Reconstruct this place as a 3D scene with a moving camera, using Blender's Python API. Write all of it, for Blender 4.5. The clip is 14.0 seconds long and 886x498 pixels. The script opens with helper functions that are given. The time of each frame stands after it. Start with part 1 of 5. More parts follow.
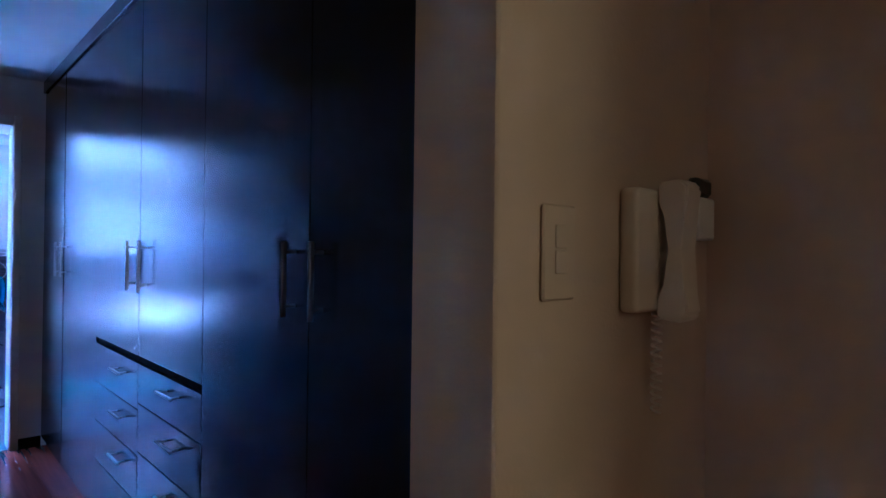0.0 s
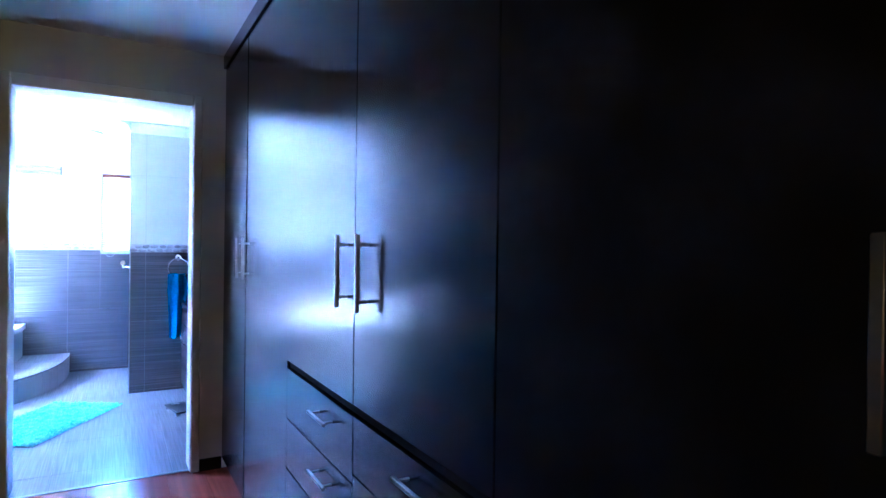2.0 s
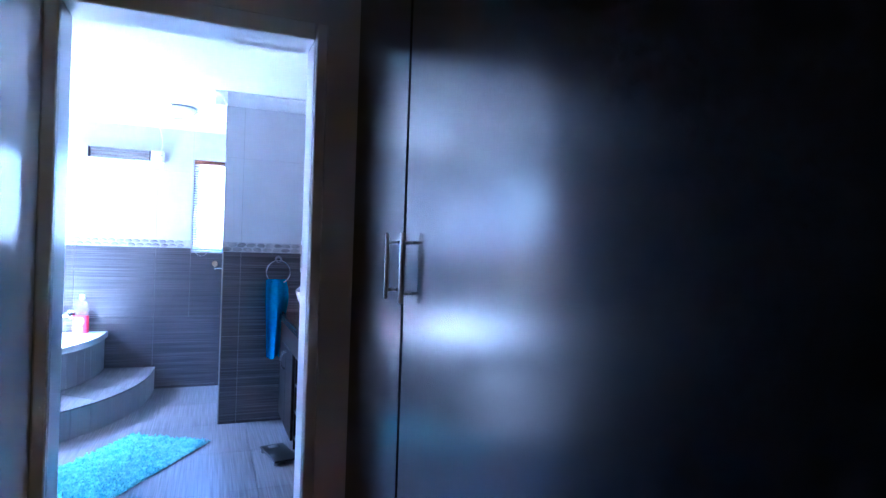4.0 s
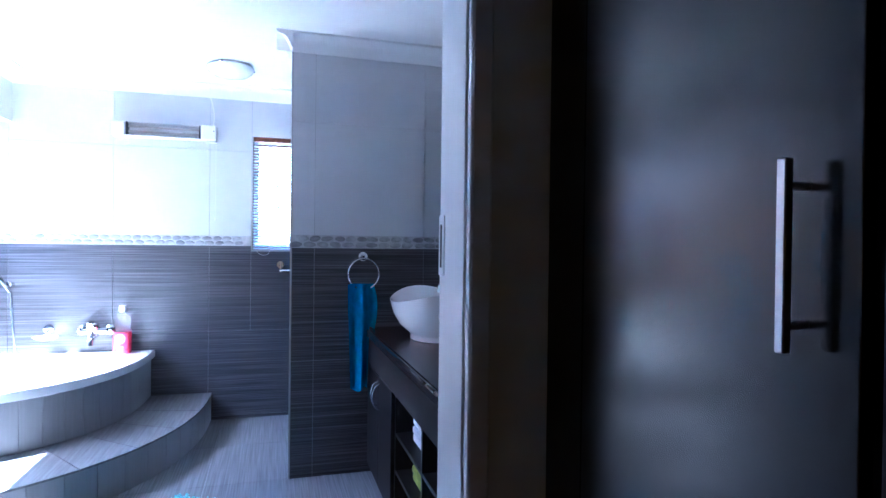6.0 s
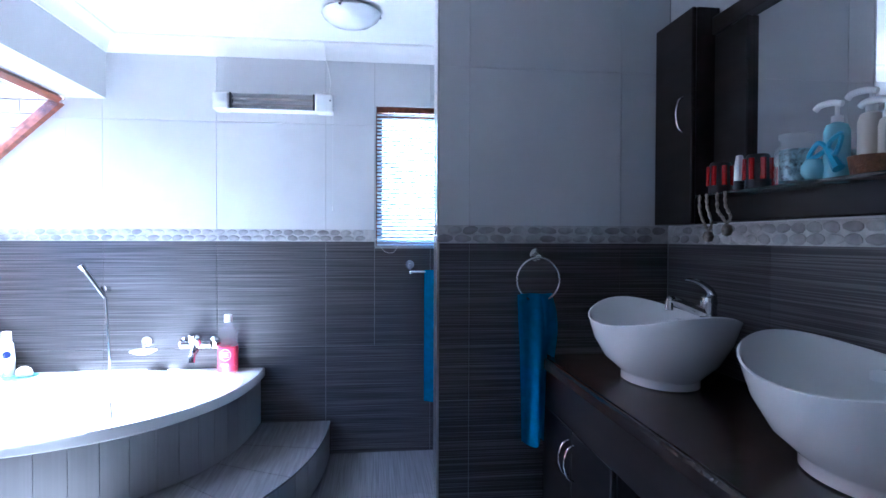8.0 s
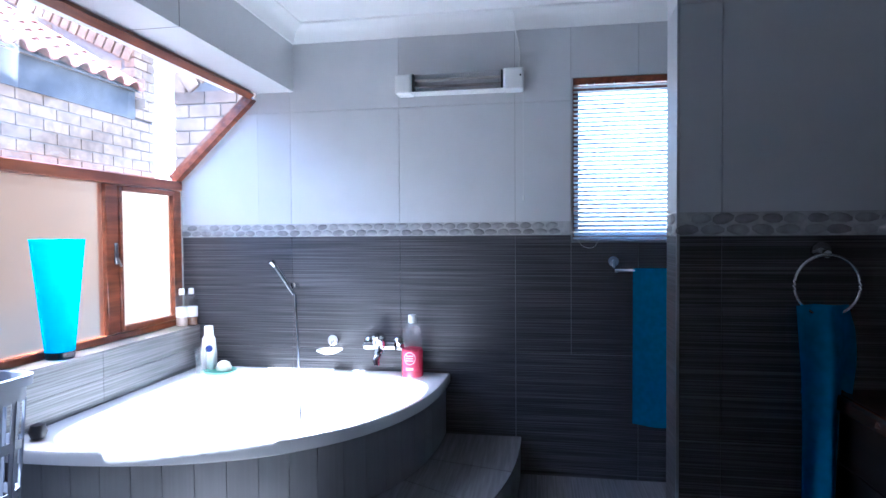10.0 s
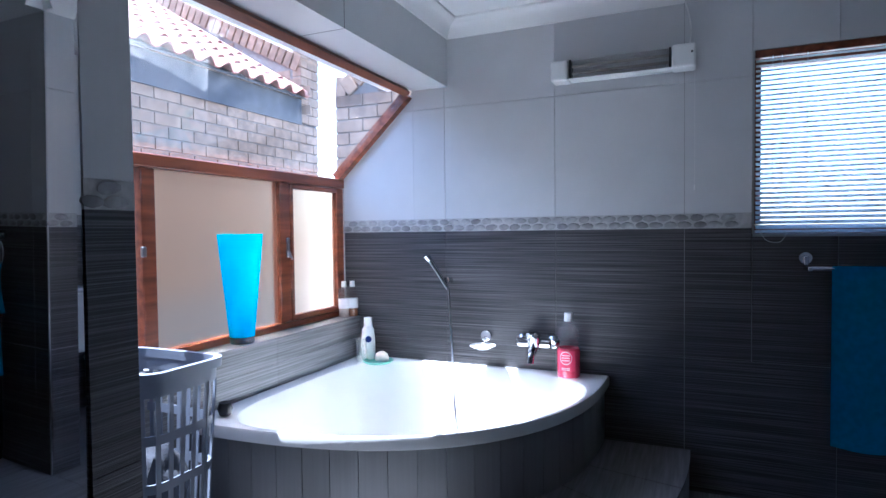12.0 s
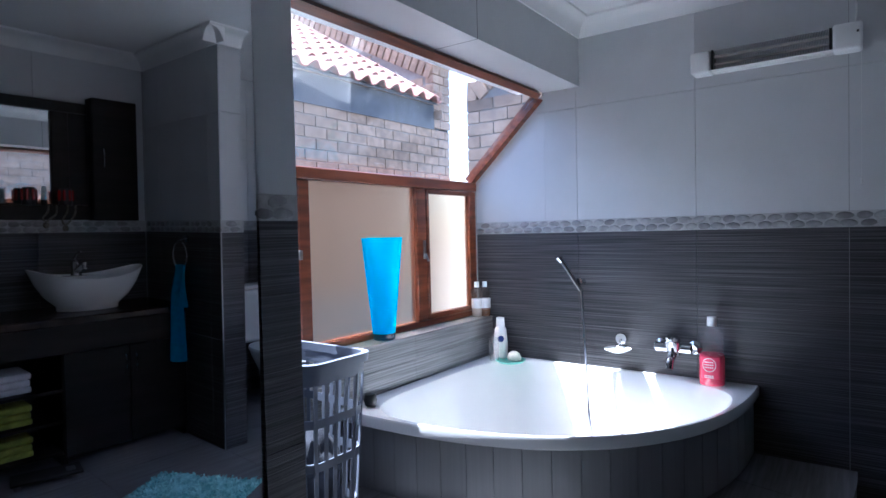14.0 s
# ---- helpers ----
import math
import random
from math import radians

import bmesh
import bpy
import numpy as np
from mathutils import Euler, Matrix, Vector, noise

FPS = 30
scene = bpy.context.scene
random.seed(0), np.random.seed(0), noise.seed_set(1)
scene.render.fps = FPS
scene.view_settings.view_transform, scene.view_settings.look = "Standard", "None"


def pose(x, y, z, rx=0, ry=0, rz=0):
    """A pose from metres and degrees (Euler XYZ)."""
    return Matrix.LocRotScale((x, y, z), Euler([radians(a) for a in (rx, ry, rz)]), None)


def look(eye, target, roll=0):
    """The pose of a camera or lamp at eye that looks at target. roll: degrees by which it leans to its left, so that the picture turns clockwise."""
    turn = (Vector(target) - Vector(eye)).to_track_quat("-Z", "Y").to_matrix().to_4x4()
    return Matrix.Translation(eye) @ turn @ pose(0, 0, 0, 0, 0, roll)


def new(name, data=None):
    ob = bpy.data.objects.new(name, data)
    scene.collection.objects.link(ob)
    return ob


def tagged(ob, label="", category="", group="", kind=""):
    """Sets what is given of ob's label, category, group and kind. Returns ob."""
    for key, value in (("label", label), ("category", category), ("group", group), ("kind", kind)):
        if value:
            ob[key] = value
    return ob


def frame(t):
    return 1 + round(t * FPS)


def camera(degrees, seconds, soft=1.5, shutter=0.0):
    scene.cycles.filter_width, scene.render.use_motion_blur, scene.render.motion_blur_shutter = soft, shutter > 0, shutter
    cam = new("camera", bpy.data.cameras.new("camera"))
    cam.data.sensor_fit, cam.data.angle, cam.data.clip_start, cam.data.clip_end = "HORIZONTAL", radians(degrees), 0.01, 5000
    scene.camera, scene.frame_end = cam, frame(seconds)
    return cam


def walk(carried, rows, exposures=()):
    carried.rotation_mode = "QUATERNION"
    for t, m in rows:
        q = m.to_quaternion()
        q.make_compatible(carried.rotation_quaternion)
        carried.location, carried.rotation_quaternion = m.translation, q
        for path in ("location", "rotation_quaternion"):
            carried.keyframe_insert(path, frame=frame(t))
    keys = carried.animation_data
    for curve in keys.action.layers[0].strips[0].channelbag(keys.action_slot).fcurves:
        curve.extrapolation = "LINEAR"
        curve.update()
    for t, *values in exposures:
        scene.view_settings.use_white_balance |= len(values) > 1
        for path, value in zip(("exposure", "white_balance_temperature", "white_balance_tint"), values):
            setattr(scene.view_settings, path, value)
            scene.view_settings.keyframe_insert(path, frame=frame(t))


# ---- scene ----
cam = camera(74.6, 14.0)
PATH = [
    (0, (1.708, 0.131, 1.31), (3.073, 1.593, 1.32), 0.7),
    (0.5, (1.795, 0.392, 1.333), (3.035, 1.961, 1.333), 0.9),
    (1, (1.82, 0.623, 1.325), (2.926, 2.289, 1.318), 1.0),
    (1.5, (1.822, 0.879, 1.323), (2.854, 2.592, 1.315), 0.9),
    (2, (1.838, 1.159, 1.314), (2.825, 2.898, 1.303), 0.8),
    (2.5, (1.851, 1.463, 1.3), (2.766, 3.242, 1.286), 0.9),
    (2.7, (1.843, 1.581, 1.313), (2.739, 3.369, 1.287), 1.1),
    (4.8, (1.882, 2.983, 1.27), (2.542, 4.871, 1.263), 1.1),
    (5, (1.879, 3.099, 1.261), (2.522, 4.993, 1.244), 0.7),
    (5.5, (1.885, 3.42, 1.259), (2.49, 5.326, 1.246), 0.8),
    (6, (1.871, 3.681, 1.248), (2.435, 5.6, 1.233), 0.7),
    (6.5, (1.84, 3.99, 1.275), (2.352, 5.924, 1.25), 0.7),
    (7, (1.811, 4.238, 1.272), (2.257, 6.188, 1.24), 0.5),
    (7.5, (1.773, 4.475, 1.255), (2.107, 6.447, 1.222), 0.4),
    (8, (1.73, 4.654, 1.236), (1.962, 6.64, 1.203), 0.2),
    (8.2, (1.707, 4.736, 1.227), (1.902, 6.726, 1.203), 0.0),
    (10.3, (1.55, 5.088, 1.236), (1.143, 7.045, 1.175), -0.4),
    (10.5, (1.539, 5.106, 1.236), (1.083, 7.052, 1.173), -0.4),
    (11, (1.518, 5.128, 1.227), (0.947, 7.043, 1.167), -0.5),
    (11.5, (1.499, 5.128, 1.223), (0.812, 7.005, 1.165), -0.5),
    (12, (1.492, 5.124, 1.226), (0.699, 6.958, 1.163), -0.7),
    (12.5, (1.488, 5.105, 1.231), (0.585, 6.889, 1.166), -0.8),
    (13, (1.487, 5.085, 1.233), (0.493, 6.819, 1.171), -1.0),
    (13.5, (1.496, 5.068, 1.24), (0.406, 6.743, 1.178), -1.2),
    (14, (1.505, 5.068, 1.244), (0.329, 6.685, 1.184), -1.4),
]
EXPOSURES = [
    (0.0, 6.6, 3350, 22), (0.6, 6.97, 3420, 22), (1.5, 7.22, 3660, 21), (2.7, 6.65, 3850, 18), (5.0, 5.75, 4220, 14), (6.0, 5.3, 4420, 13), (7.0, 4.9, 4580, 13),
    (8.2, 4.5, 4640, 12), (10.3, 3.38, 4900, 12), (11.0, 3.06, 4900, 12), (12.5, 2.65, 4980, 11), (14.0, 2.42, 5020, 11),
]
walk(cam, [(t, look(eye, target, roll)) for t, eye, target, roll in PATH], EXPOSURES)

# ---- world, sun, lamps ----
world = bpy.data.worlds.new("sky")
scene.world = world
world.use_nodes = True
wn = world.node_tree.nodes
sky = wn.new("ShaderNodeTexSky")
sky.sky_type, sky.sun_disc = "NISHITA", False
SUN_TO = Vector((-0.5, -0.04, 1.0)).normalized()
sky.sun_elevation = math.asin(SUN_TO.z)
sky.sun_rotation = math.atan2(SUN_TO.x, SUN_TO.y)
sky.dust_density = 1.5
wn["Background"].inputs["Strength"].default_value = 0.15
world.node_tree.links.new(sky.outputs[0], wn["Background"].inputs["Color"])
sun = new("sun", bpy.data.lights.new("sun", "SUN"))
sun.data.energy, sun.data.angle, sun.data.color = 5.0, radians(0.5), (1.0, 0.95, 0.88)
sun.matrix_world = look(SUN_TO * 10, (0, 0, 0))
bulb = new("bedroom_bulb_light", bpy.data.lights.new("bedroom_bulb_light", "POINT"))
bulb.data.energy, bulb.data.color, bulb.data.shadow_soft_size = 0.42, (1.0, 0.58, 0.1), 0.11
bulb.location = (2.3, -2.3, 1.95)


# ---- materials ----
def material(name, color, rough=0.5, metal=0.0, vary=0.08, scale=6.0, bump=0.0, bump_scale=60.0, stretch=(1, 1, 1),
             spec=0.5, coat=0.0, second=None, contrast=(0.35, 0.65), per_object=0.0, rough_vary=0.0):
    m = bpy.data.materials.new(name)
    m.use_nodes = True
    n, k = m.node_tree.nodes, m.node_tree.links
    b = n["Principled BSDF"]
    b.inputs["Roughness"].default_value = rough
    b.inputs["Metallic"].default_value = metal
    b.inputs["Specular IOR Level"].default_value = spec
    b.inputs["Coat Weight"].default_value = coat
    b.inputs["Coat Roughness"].default_value = 0.08
    geo = n.new("ShaderNodeNewGeometry")
    mapping = n.new("ShaderNodeMapping")
    mapping.inputs["Scale"].default_value = stretch
    k.new(geo.outputs["Position"], mapping.inputs["Vector"])
    tex = n.new("ShaderNodeTexNoise")
    tex.inputs["Scale"].default_value = scale
    tex.inputs["Detail"].default_value = 6
    k.new(mapping.outputs[0], tex.inputs["Vector"])
    ramp = n.new("ShaderNodeValToRGB")
    ramp.color_ramp.elements[0].position, ramp.color_ramp.elements[1].position = contrast
    second = second or tuple(min(1, c * (1 + vary)) for c in color)
    ramp.color_ramp.elements[0].color = (*[c * (1 - vary) for c in color], 1)
    ramp.color_ramp.elements[1].color = (*second, 1)
    k.new(tex.outputs["Fac"], ramp.inputs["Fac"])
    out = ramp.outputs[0]
    if per_object:
        info = n.new("ShaderNodeObjectInfo")
        hsv = n.new("ShaderNodeHueSaturation")
        mr = n.new("ShaderNodeMapRange")
        mr.inputs["To Min"].default_value, mr.inputs["To Max"].default_value = 1 - per_object, 1 + per_object
        k.new(info.outputs["Random"], mr.inputs["Value"])
        k.new(mr.outputs[0], hsv.inputs["Value"])
        k.new(out, hsv.inputs["Color"])
        out = hsv.outputs[0]
    k.new(out, b.inputs["Base Color"])
    if rough_vary:
        t2 = n.new("ShaderNodeTexNoise")
        t2.inputs["Scale"].default_value = 3.0
        t2.inputs["Detail"].default_value = 5
        k.new(geo.outputs["Position"], t2.inputs["Vector"])
        mr2 = n.new("ShaderNodeMapRange")
        mr2.inputs["To Min"].default_value, mr2.inputs["To Max"].default_value = rough - rough_vary, rough + rough_vary
        k.new(t2.outputs["Fac"], mr2.inputs["Value"])
        k.new(mr2.outputs[0], b.inputs["Roughness"])
    if bump:
        t3 = n.new("ShaderNodeTexNoise")
        t3.inputs["Scale"].default_value = bump_scale
        t3.inputs["Detail"].default_value = 4
        k.new(mapping.outputs[0], t3.inputs["Vector"])
        bp = n.new("ShaderNodeBump")
        bp.inputs["Strength"].default_value = bump
        bp.inputs["Distance"].default_value = 0.01
        k.new(t3.outputs["Fac"], bp.inputs["Height"])
        k.new(bp.outputs[0], b.inputs["Normal"])
    return m


def glass(name, color, rough=0.0, ior=1.45):
    m = bpy.data.materials.new(name)
    m.use_nodes = True
    b = m.node_tree.nodes["Principled BSDF"]
    b.inputs["Base Color"].default_value = (*color, 1)
    b.inputs["Roughness"].default_value = rough
    b.inputs["Transmission Weight"].default_value = 1.0
    b.inputs["IOR"].default_value = ior
    return m


def pane_material(name, dirt):
    """A thin clear pane: straight-through light, a weak mirror, and a film of dust."""
    m = bpy.data.materials.new(name)
    m.use_nodes = True
    n, k = m.node_tree.nodes, m.node_tree.links
    n.remove(n["Principled BSDF"])
    clear, shine, dust = n.new("ShaderNodeBsdfTransparent"), n.new("ShaderNodeBsdfGlossy"), n.new("ShaderNodeBsdfTranslucent")
    shine.inputs["Roughness"].default_value = 0.02
    dust.inputs["Color"].default_value = (0.9, 0.92, 0.95, 1)
    mix = n.new("ShaderNodeMixShader")
    mix.inputs[0].default_value = 0.05
    k.new(clear.outputs[0], mix.inputs[1]); k.new(shine.outputs[0], mix.inputs[2])
    geo, tex, mr = n.new("ShaderNodeNewGeometry"), n.new("ShaderNodeTexNoise"), n.new("ShaderNodeMapRange")
    tex.inputs["Scale"].default_value, tex.inputs["Detail"].default_value = 3.5, 7
    mr.inputs["From Min"].default_value, mr.inputs["From Max"].default_value, mr.inputs["To Max"].default_value = 0.35, 0.75, dirt
    k.new(geo.outputs["Position"], tex.inputs["Vector"]); k.new(tex.outputs["Fac"], mr.inputs["Value"])
    mix2 = n.new("ShaderNodeMixShader")
    k.new(mr.outputs[0], mix2.inputs[0]); k.new(mix.outputs[0], mix2.inputs[1]); k.new(dust.outputs[0], mix2.inputs[2])
    k.new(mix2.outputs[0], n["Material Output"].inputs["Surface"])
    return m


M_WHITE = material("white_wall_paint", (0.62, 0.61, 0.6), 0.7, vary=0.05, scale=2.5, bump=0.08, bump_scale=180)
M_SATIN = material("white_satin_wall_paint", (0.66, 0.66, 0.66), 0.22, vary=0.05, scale=2.5, bump=0.03, bump_scale=120, spec=0.6)
M_CEIL = material("white_ceiling_paint", (0.8, 0.8, 0.79), 0.75, vary=0.03, scale=2.0, bump=0.05, bump_scale=120)
M_DOORFRAME = material("white_frame_enamel", (0.7, 0.71, 0.72), 0.35, vary=0.04, scale=4)
M_TILE_L = material("light_grey_wall_tile", (0.58, 0.585, 0.595), 0.32, vary=0.025, scale=5, per_object=0.03, rough_vary=0.05)
M_TILE_D = material("charcoal_streaked_tile", (0.034, 0.032, 0.036), 0.36, scale=3.0, stretch=(0.5, 0.5, 88), vary=0.25,
                    second=(0.135, 0.13, 0.134), contrast=(0.44, 0.67), bump=0.3, bump_scale=3, per_object=0.06, rough_vary=0.06)
M_TILE_P = material("grey_streaked_tile", (0.15, 0.15, 0.155), 0.35, scale=3.0, stretch=(0.8, 0.8, 55), vary=0.15,
                    second=(0.27, 0.27, 0.28), contrast=(0.38, 0.66), bump=0.06, bump_scale=3, per_object=0.05)
M_TILE_V = material("grey_panel_tile", (0.25, 0.25, 0.255), 0.35, scale=3.0, stretch=(30, 30, 1), vary=0.03,
                    second=(0.275, 0.275, 0.28), contrast=(0.3, 0.75), per_object=0.05)
M_TILE_S = material("grey_step_tile", (0.11, 0.108, 0.11), 0.42, scale=3.0, stretch=(30, 1.5, 1), vary=0.1,
                    second=(0.17, 0.167, 0.17), contrast=(0.36, 0.7), per_object=0.04, rough_vary=0.06)
M_TILE_F = material("grey_streaked_floor_tile", (0.13, 0.127, 0.13), 0.33, scale=3.0, stretch=(45, 0.8, 1), vary=0.15,
                    second=(0.235, 0.23, 0.235), contrast=(0.36, 0.7), bump=0.06, bump_scale=3, per_object=0.04, rough_vary=0.07)
M_GROUT = material("grey_grout", (0.3, 0.3, 0.3), 0.9, vary=0.15, scale=30)
M_GROUT_D = material("dark_grout", (0.12, 0.12, 0.125), 0.9, vary=0.15, scale=30)
M_GROUT_B = material("pale_pebble_grout", (0.46, 0.455, 0.45), 0.85, vary=0.12, scale=40, bump=0.2, bump_scale=300)
M_PEBBLE = material("grey_pebble", (0.29, 0.285, 0.285), 0.4, vary=0.2, scale=25, per_object=0.26, bump=0.05, bump_scale=120)
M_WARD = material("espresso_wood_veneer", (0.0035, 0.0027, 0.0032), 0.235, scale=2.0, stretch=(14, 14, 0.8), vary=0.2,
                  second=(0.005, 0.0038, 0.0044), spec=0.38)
# near-black that paints the shade in gaps and openings; also the laminate underlay
M_GAP = material("black_gap_shade", (0.004, 0.004, 0.004), 0.9, vary=0.1)
M_VAN = material("espresso_vanity_wood", (0.008, 0.0065, 0.0065), 0.42, scale=2.0, stretch=(10, 1, 10), vary=0.3,
                 second=(0.016, 0.012, 0.0115), bump=0.02, bump_scale=6, spec=0.28)
M_COUNTER = material("dark_stone_top", (0.02, 0.013, 0.011), 0.24, vary=0.35, scale=9, second=(0.05, 0.033, 0.027), spec=0.4, rough_vary=0.05)
M_LAMINATE = material("red_brown_laminate", (0.22, 0.05, 0.026), 0.22, scale=2.0, stretch=(18, 0.7, 1), vary=0.12,
                      second=(0.28, 0.066, 0.034), per_object=0.06, bump=0.02, bump_scale=4)
M_CERAMIC = material("white_glazed_ceramic", (0.82, 0.83, 0.84), 0.07, vary=0.01, scale=3, spec=0.6)
M_ACRYLIC = material("white_acrylic", (0.75, 0.75, 0.74), 0.16, vary=0.02, scale=4, spec=0.5)
M_CHROME = material("chrome", (0.58, 0.59, 0.61), 0.04, metal=1.0, vary=0.02)
M_STEEL = material("brushed_steel", (0.34, 0.34, 0.35), 0.28, metal=1.0, vary=0.06, scale=60)
M_TRIM = material("aluminium_tile_trim", (0.45, 0.46, 0.48), 0.3, metal=1.0, vary=0.05)
M_FRAME = material("varnished_meranti_wood", (0.17, 0.045, 0.02), 0.3, scale=2.5, stretch=(12, 1.2, 12), vary=0.3,
                   second=(0.27, 0.08, 0.035), bump=0.03, bump_scale=6)
M_TOWEL = material("turquoise_towelling", (0.01, 0.35, 0.64), 0.95, vary=0.1, scale=40, bump=0.6, bump_scale=500, spec=0.1)
M_MAT = material("turquoise_shag_pile", (0.24, 0.6, 0.62), 0.95, vary=0.2, scale=30, second=(0.46, 0.8, 0.81), spec=0.1)
M_PLASTIC_W = material("white_plastic", (0.78, 0.78, 0.77), 0.35, vary=0.03, scale=8)
M_PLASTIC_C = material("cream_plastic", (0.62, 0.55, 0.42), 0.4, vary=0.05, scale=8)
M_PLASTIC_B = material("black_plastic", (0.012, 0.012, 0.013), 0.35, vary=0.1)
M_BASKET = material("grey_blue_basket_plastic", (0.17, 0.19, 0.24), 0.4, vary=0.06, scale=8)
M_CLOTH_D = material("dark_laundry_cloth", (0.02, 0.022, 0.03), 0.95, vary=0.4, scale=9, bump=0.4, bump_scale=200)
M_PINK = material("pink_liquid", (0.75, 0.04, 0.1), 0.12, vary=0.06, scale=6, coat=0.5)
M_LABEL_P = material("pink_label", (0.7, 0.05, 0.12), 0.4, vary=0.06)
M_LABEL_W = material("white_label", (0.8, 0.78, 0.8), 0.45, vary=0.05)
M_AMBER = material("amber_gel", (0.25, 0.11, 0.05), 0.15, vary=0.1, coat=0.4)
M_CREAM = material("cream_lotion", (0.6, 0.5, 0.42), 0.25, vary=0.06, coat=0.3)
M_NAVY = material("navy_print", (0.01, 0.03, 0.18), 0.4, vary=0.1)
M_MINT = material("mint_plastic", (0.2, 0.55, 0.45), 0.35, vary=0.05)
M_SHELL = material("pale_sponge", (0.7, 0.66, 0.6), 0.8, vary=0.1, scale=40, bump=0.4, bump_scale=200)
M_RED = material("red_glass_pot", (0.4, 0.012, 0.012), 0.15, vary=0.2, coat=0.5)
M_WICKER = material("brown_wicker", (0.14, 0.06, 0.025), 0.7, vary=0.4, scale=50, bump=0.6, bump_scale=250)
M_AQUA = material("aqua_lotion_plastic", (0.25, 0.52, 0.6), 0.2, vary=0.06, coat=0.4)
M_JAR = material("dark_blue_salts", (0.03, 0.09, 0.13), 0.5, vary=0.7, scale=90, second=(0.3, 0.45, 0.5))
M_RIBBON = material("aqua_ribbon", (0.04, 0.32, 0.5), 0.4, vary=0.1)
M_BEIGE = material("beige_lotion_plastic", (0.58, 0.54, 0.48), 0.3, vary=0.05)
M_TEAL = material("teal_enamel", (0.015, 0.22, 0.24), 0.25, vary=0.08)
M_OLIVE = material("yellow_green_towelling", (0.3, 0.32, 0.05), 0.95, vary=0.2, scale=30, bump=0.5, bump_scale=350)
M_TOWEL_W = material("white_towelling", (0.7, 0.7, 0.72), 0.95, vary=0.08, scale=30, bump=0.5, bump_scale=350)
M_BRASS = material("tarnished_metal", (0.22, 0.2, 0.17), 0.4, metal=1.0, vary=0.3, scale=60)
M_BRICK = material("tan_face_brick", (0.25, 0.165, 0.11), 0.85, vary=0.2, scale=14, per_object=0.16, bump=0.35, bump_scale=90)
M_MORTAR = material("grey_mortar", (0.2, 0.175, 0.155), 0.95, vary=0.15, scale=30)
M_ROOF = material("terracotta_roof_tile", (0.3, 0.12, 0.085), 0.8, vary=0.25, scale=8, per_object=0.15, bump=0.2, bump_scale=80)
M_EAVE = material("grey_painted_eave_board", (0.06, 0.062, 0.07), 0.7, vary=0.15, scale=8)
M_GROUND = material("grey_concrete_paving", (0.3, 0.29, 0.27), 0.9, vary=0.2, scale=3, bump=0.2, bump_scale=60)
M_SLAT = material("white_blind_slat", (0.75, 0.77, 0.78), 0.4, vary=0.03)
_n, _k = M_SLAT.node_tree.nodes, M_SLAT.node_tree.links
_t, _m = _n.new("ShaderNodeBsdfTranslucent"), _n.new("ShaderNodeMixShader")
_t.inputs["Color"].default_value = (0.7, 0.8, 0.85, 1)
_m.inputs[0].default_value = 0.4
_k.new(_n["Principled BSDF"].outputs[0], _m.inputs[1]); _k.new(_t.outputs[0], _m.inputs[2]); _k.new(_m.outputs[0], _n["Material Output"].inputs["Surface"])
M_QUARTZ = material("milky_quartz_tube", (0.6, 0.55, 0.5), 0.2, vary=0.1, coat=0.5)
M_PANE = pane_material("dusty_window_pane", 0.012)
M_CLEAR = pane_material("clear_window_pane", 0.006)
M_FROST = glass("frosted_window_glass", (0.93, 0.76, 0.59), 0.32, 1.2)
M_BLUEGLASS = bpy.data.materials.new("turquoise_vase_glass")
M_BLUEGLASS.use_nodes = True
_b = M_BLUEGLASS.node_tree.nodes["Principled BSDF"]
_b.inputs["Base Color"].default_value = (0.01, 0.5, 0.86, 1)
_b.inputs["Roughness"].default_value = 0.1
_b.inputs["Transmission Weight"].default_value = 0.0
_n, _k = M_BLUEGLASS.node_tree.nodes, M_BLUEGLASS.node_tree.links
_t, _m = _n.new("ShaderNodeBsdfTranslucent"), _n.new("ShaderNodeMixShader")
_t.inputs["Color"].default_value = (0.1, 0.82, 1.0, 1)
_m.inputs[0].default_value = 0.72
_k.new(_b.outputs[0], _m.inputs[1]); _k.new(_t.outputs[0], _m.inputs[2]); _k.new(_m.outputs[0], _n["Material Output"].inputs["Surface"])
M_GREENGLASS = glass("green_bottle_glass", (0.66, 0.8, 0.24), 0.03, 1.45)
M_CLEARPLASTIC = pane_material("clear_plastic", 0.3)
M_SHELFGLASS = glass("green_edged_glass", (0.6, 0.85, 0.8), 0.02, 1.45)
M_MIRROR = material("silvered_mirror", (0.82, 0.83, 0.84), 0.0, metal=1.0, vary=0.0)
M_MIRROR_D = material("smoked_mirror", (0.82, 0.83, 0.84), 0.015, metal=1.0, vary=0.0)


# ---- mesh helpers ----
def box(bm, x0, x1, y0, y1, z0, z1, bevel=0.0):
    made = bmesh.ops.create_cube(bm, size=1.0)
    vs = made["verts"]
    for v in vs:
        v.co = Vector(((x0 + x1) / 2 + v.co.x * (x1 - x0), (y0 + y1) / 2 + v.co.y * (y1 - y0), (z0 + z1) / 2 + v.co.z * (z1 - z0)))
    if bevel:
        es = {e for v in vs for e in v.link_edges}
        bmesh.ops.bevel(bm, geom=list(es), offset=bevel, segments=1 if bevel < 0.01 else 3, affect="EDGES", profile=0.6)
    return bm


def block(x0, x1, y0, y1, z0, z1, bevel=0.0):
    return box(bmesh.new(), x0, x1, y0, y1, z0, z1, bevel)


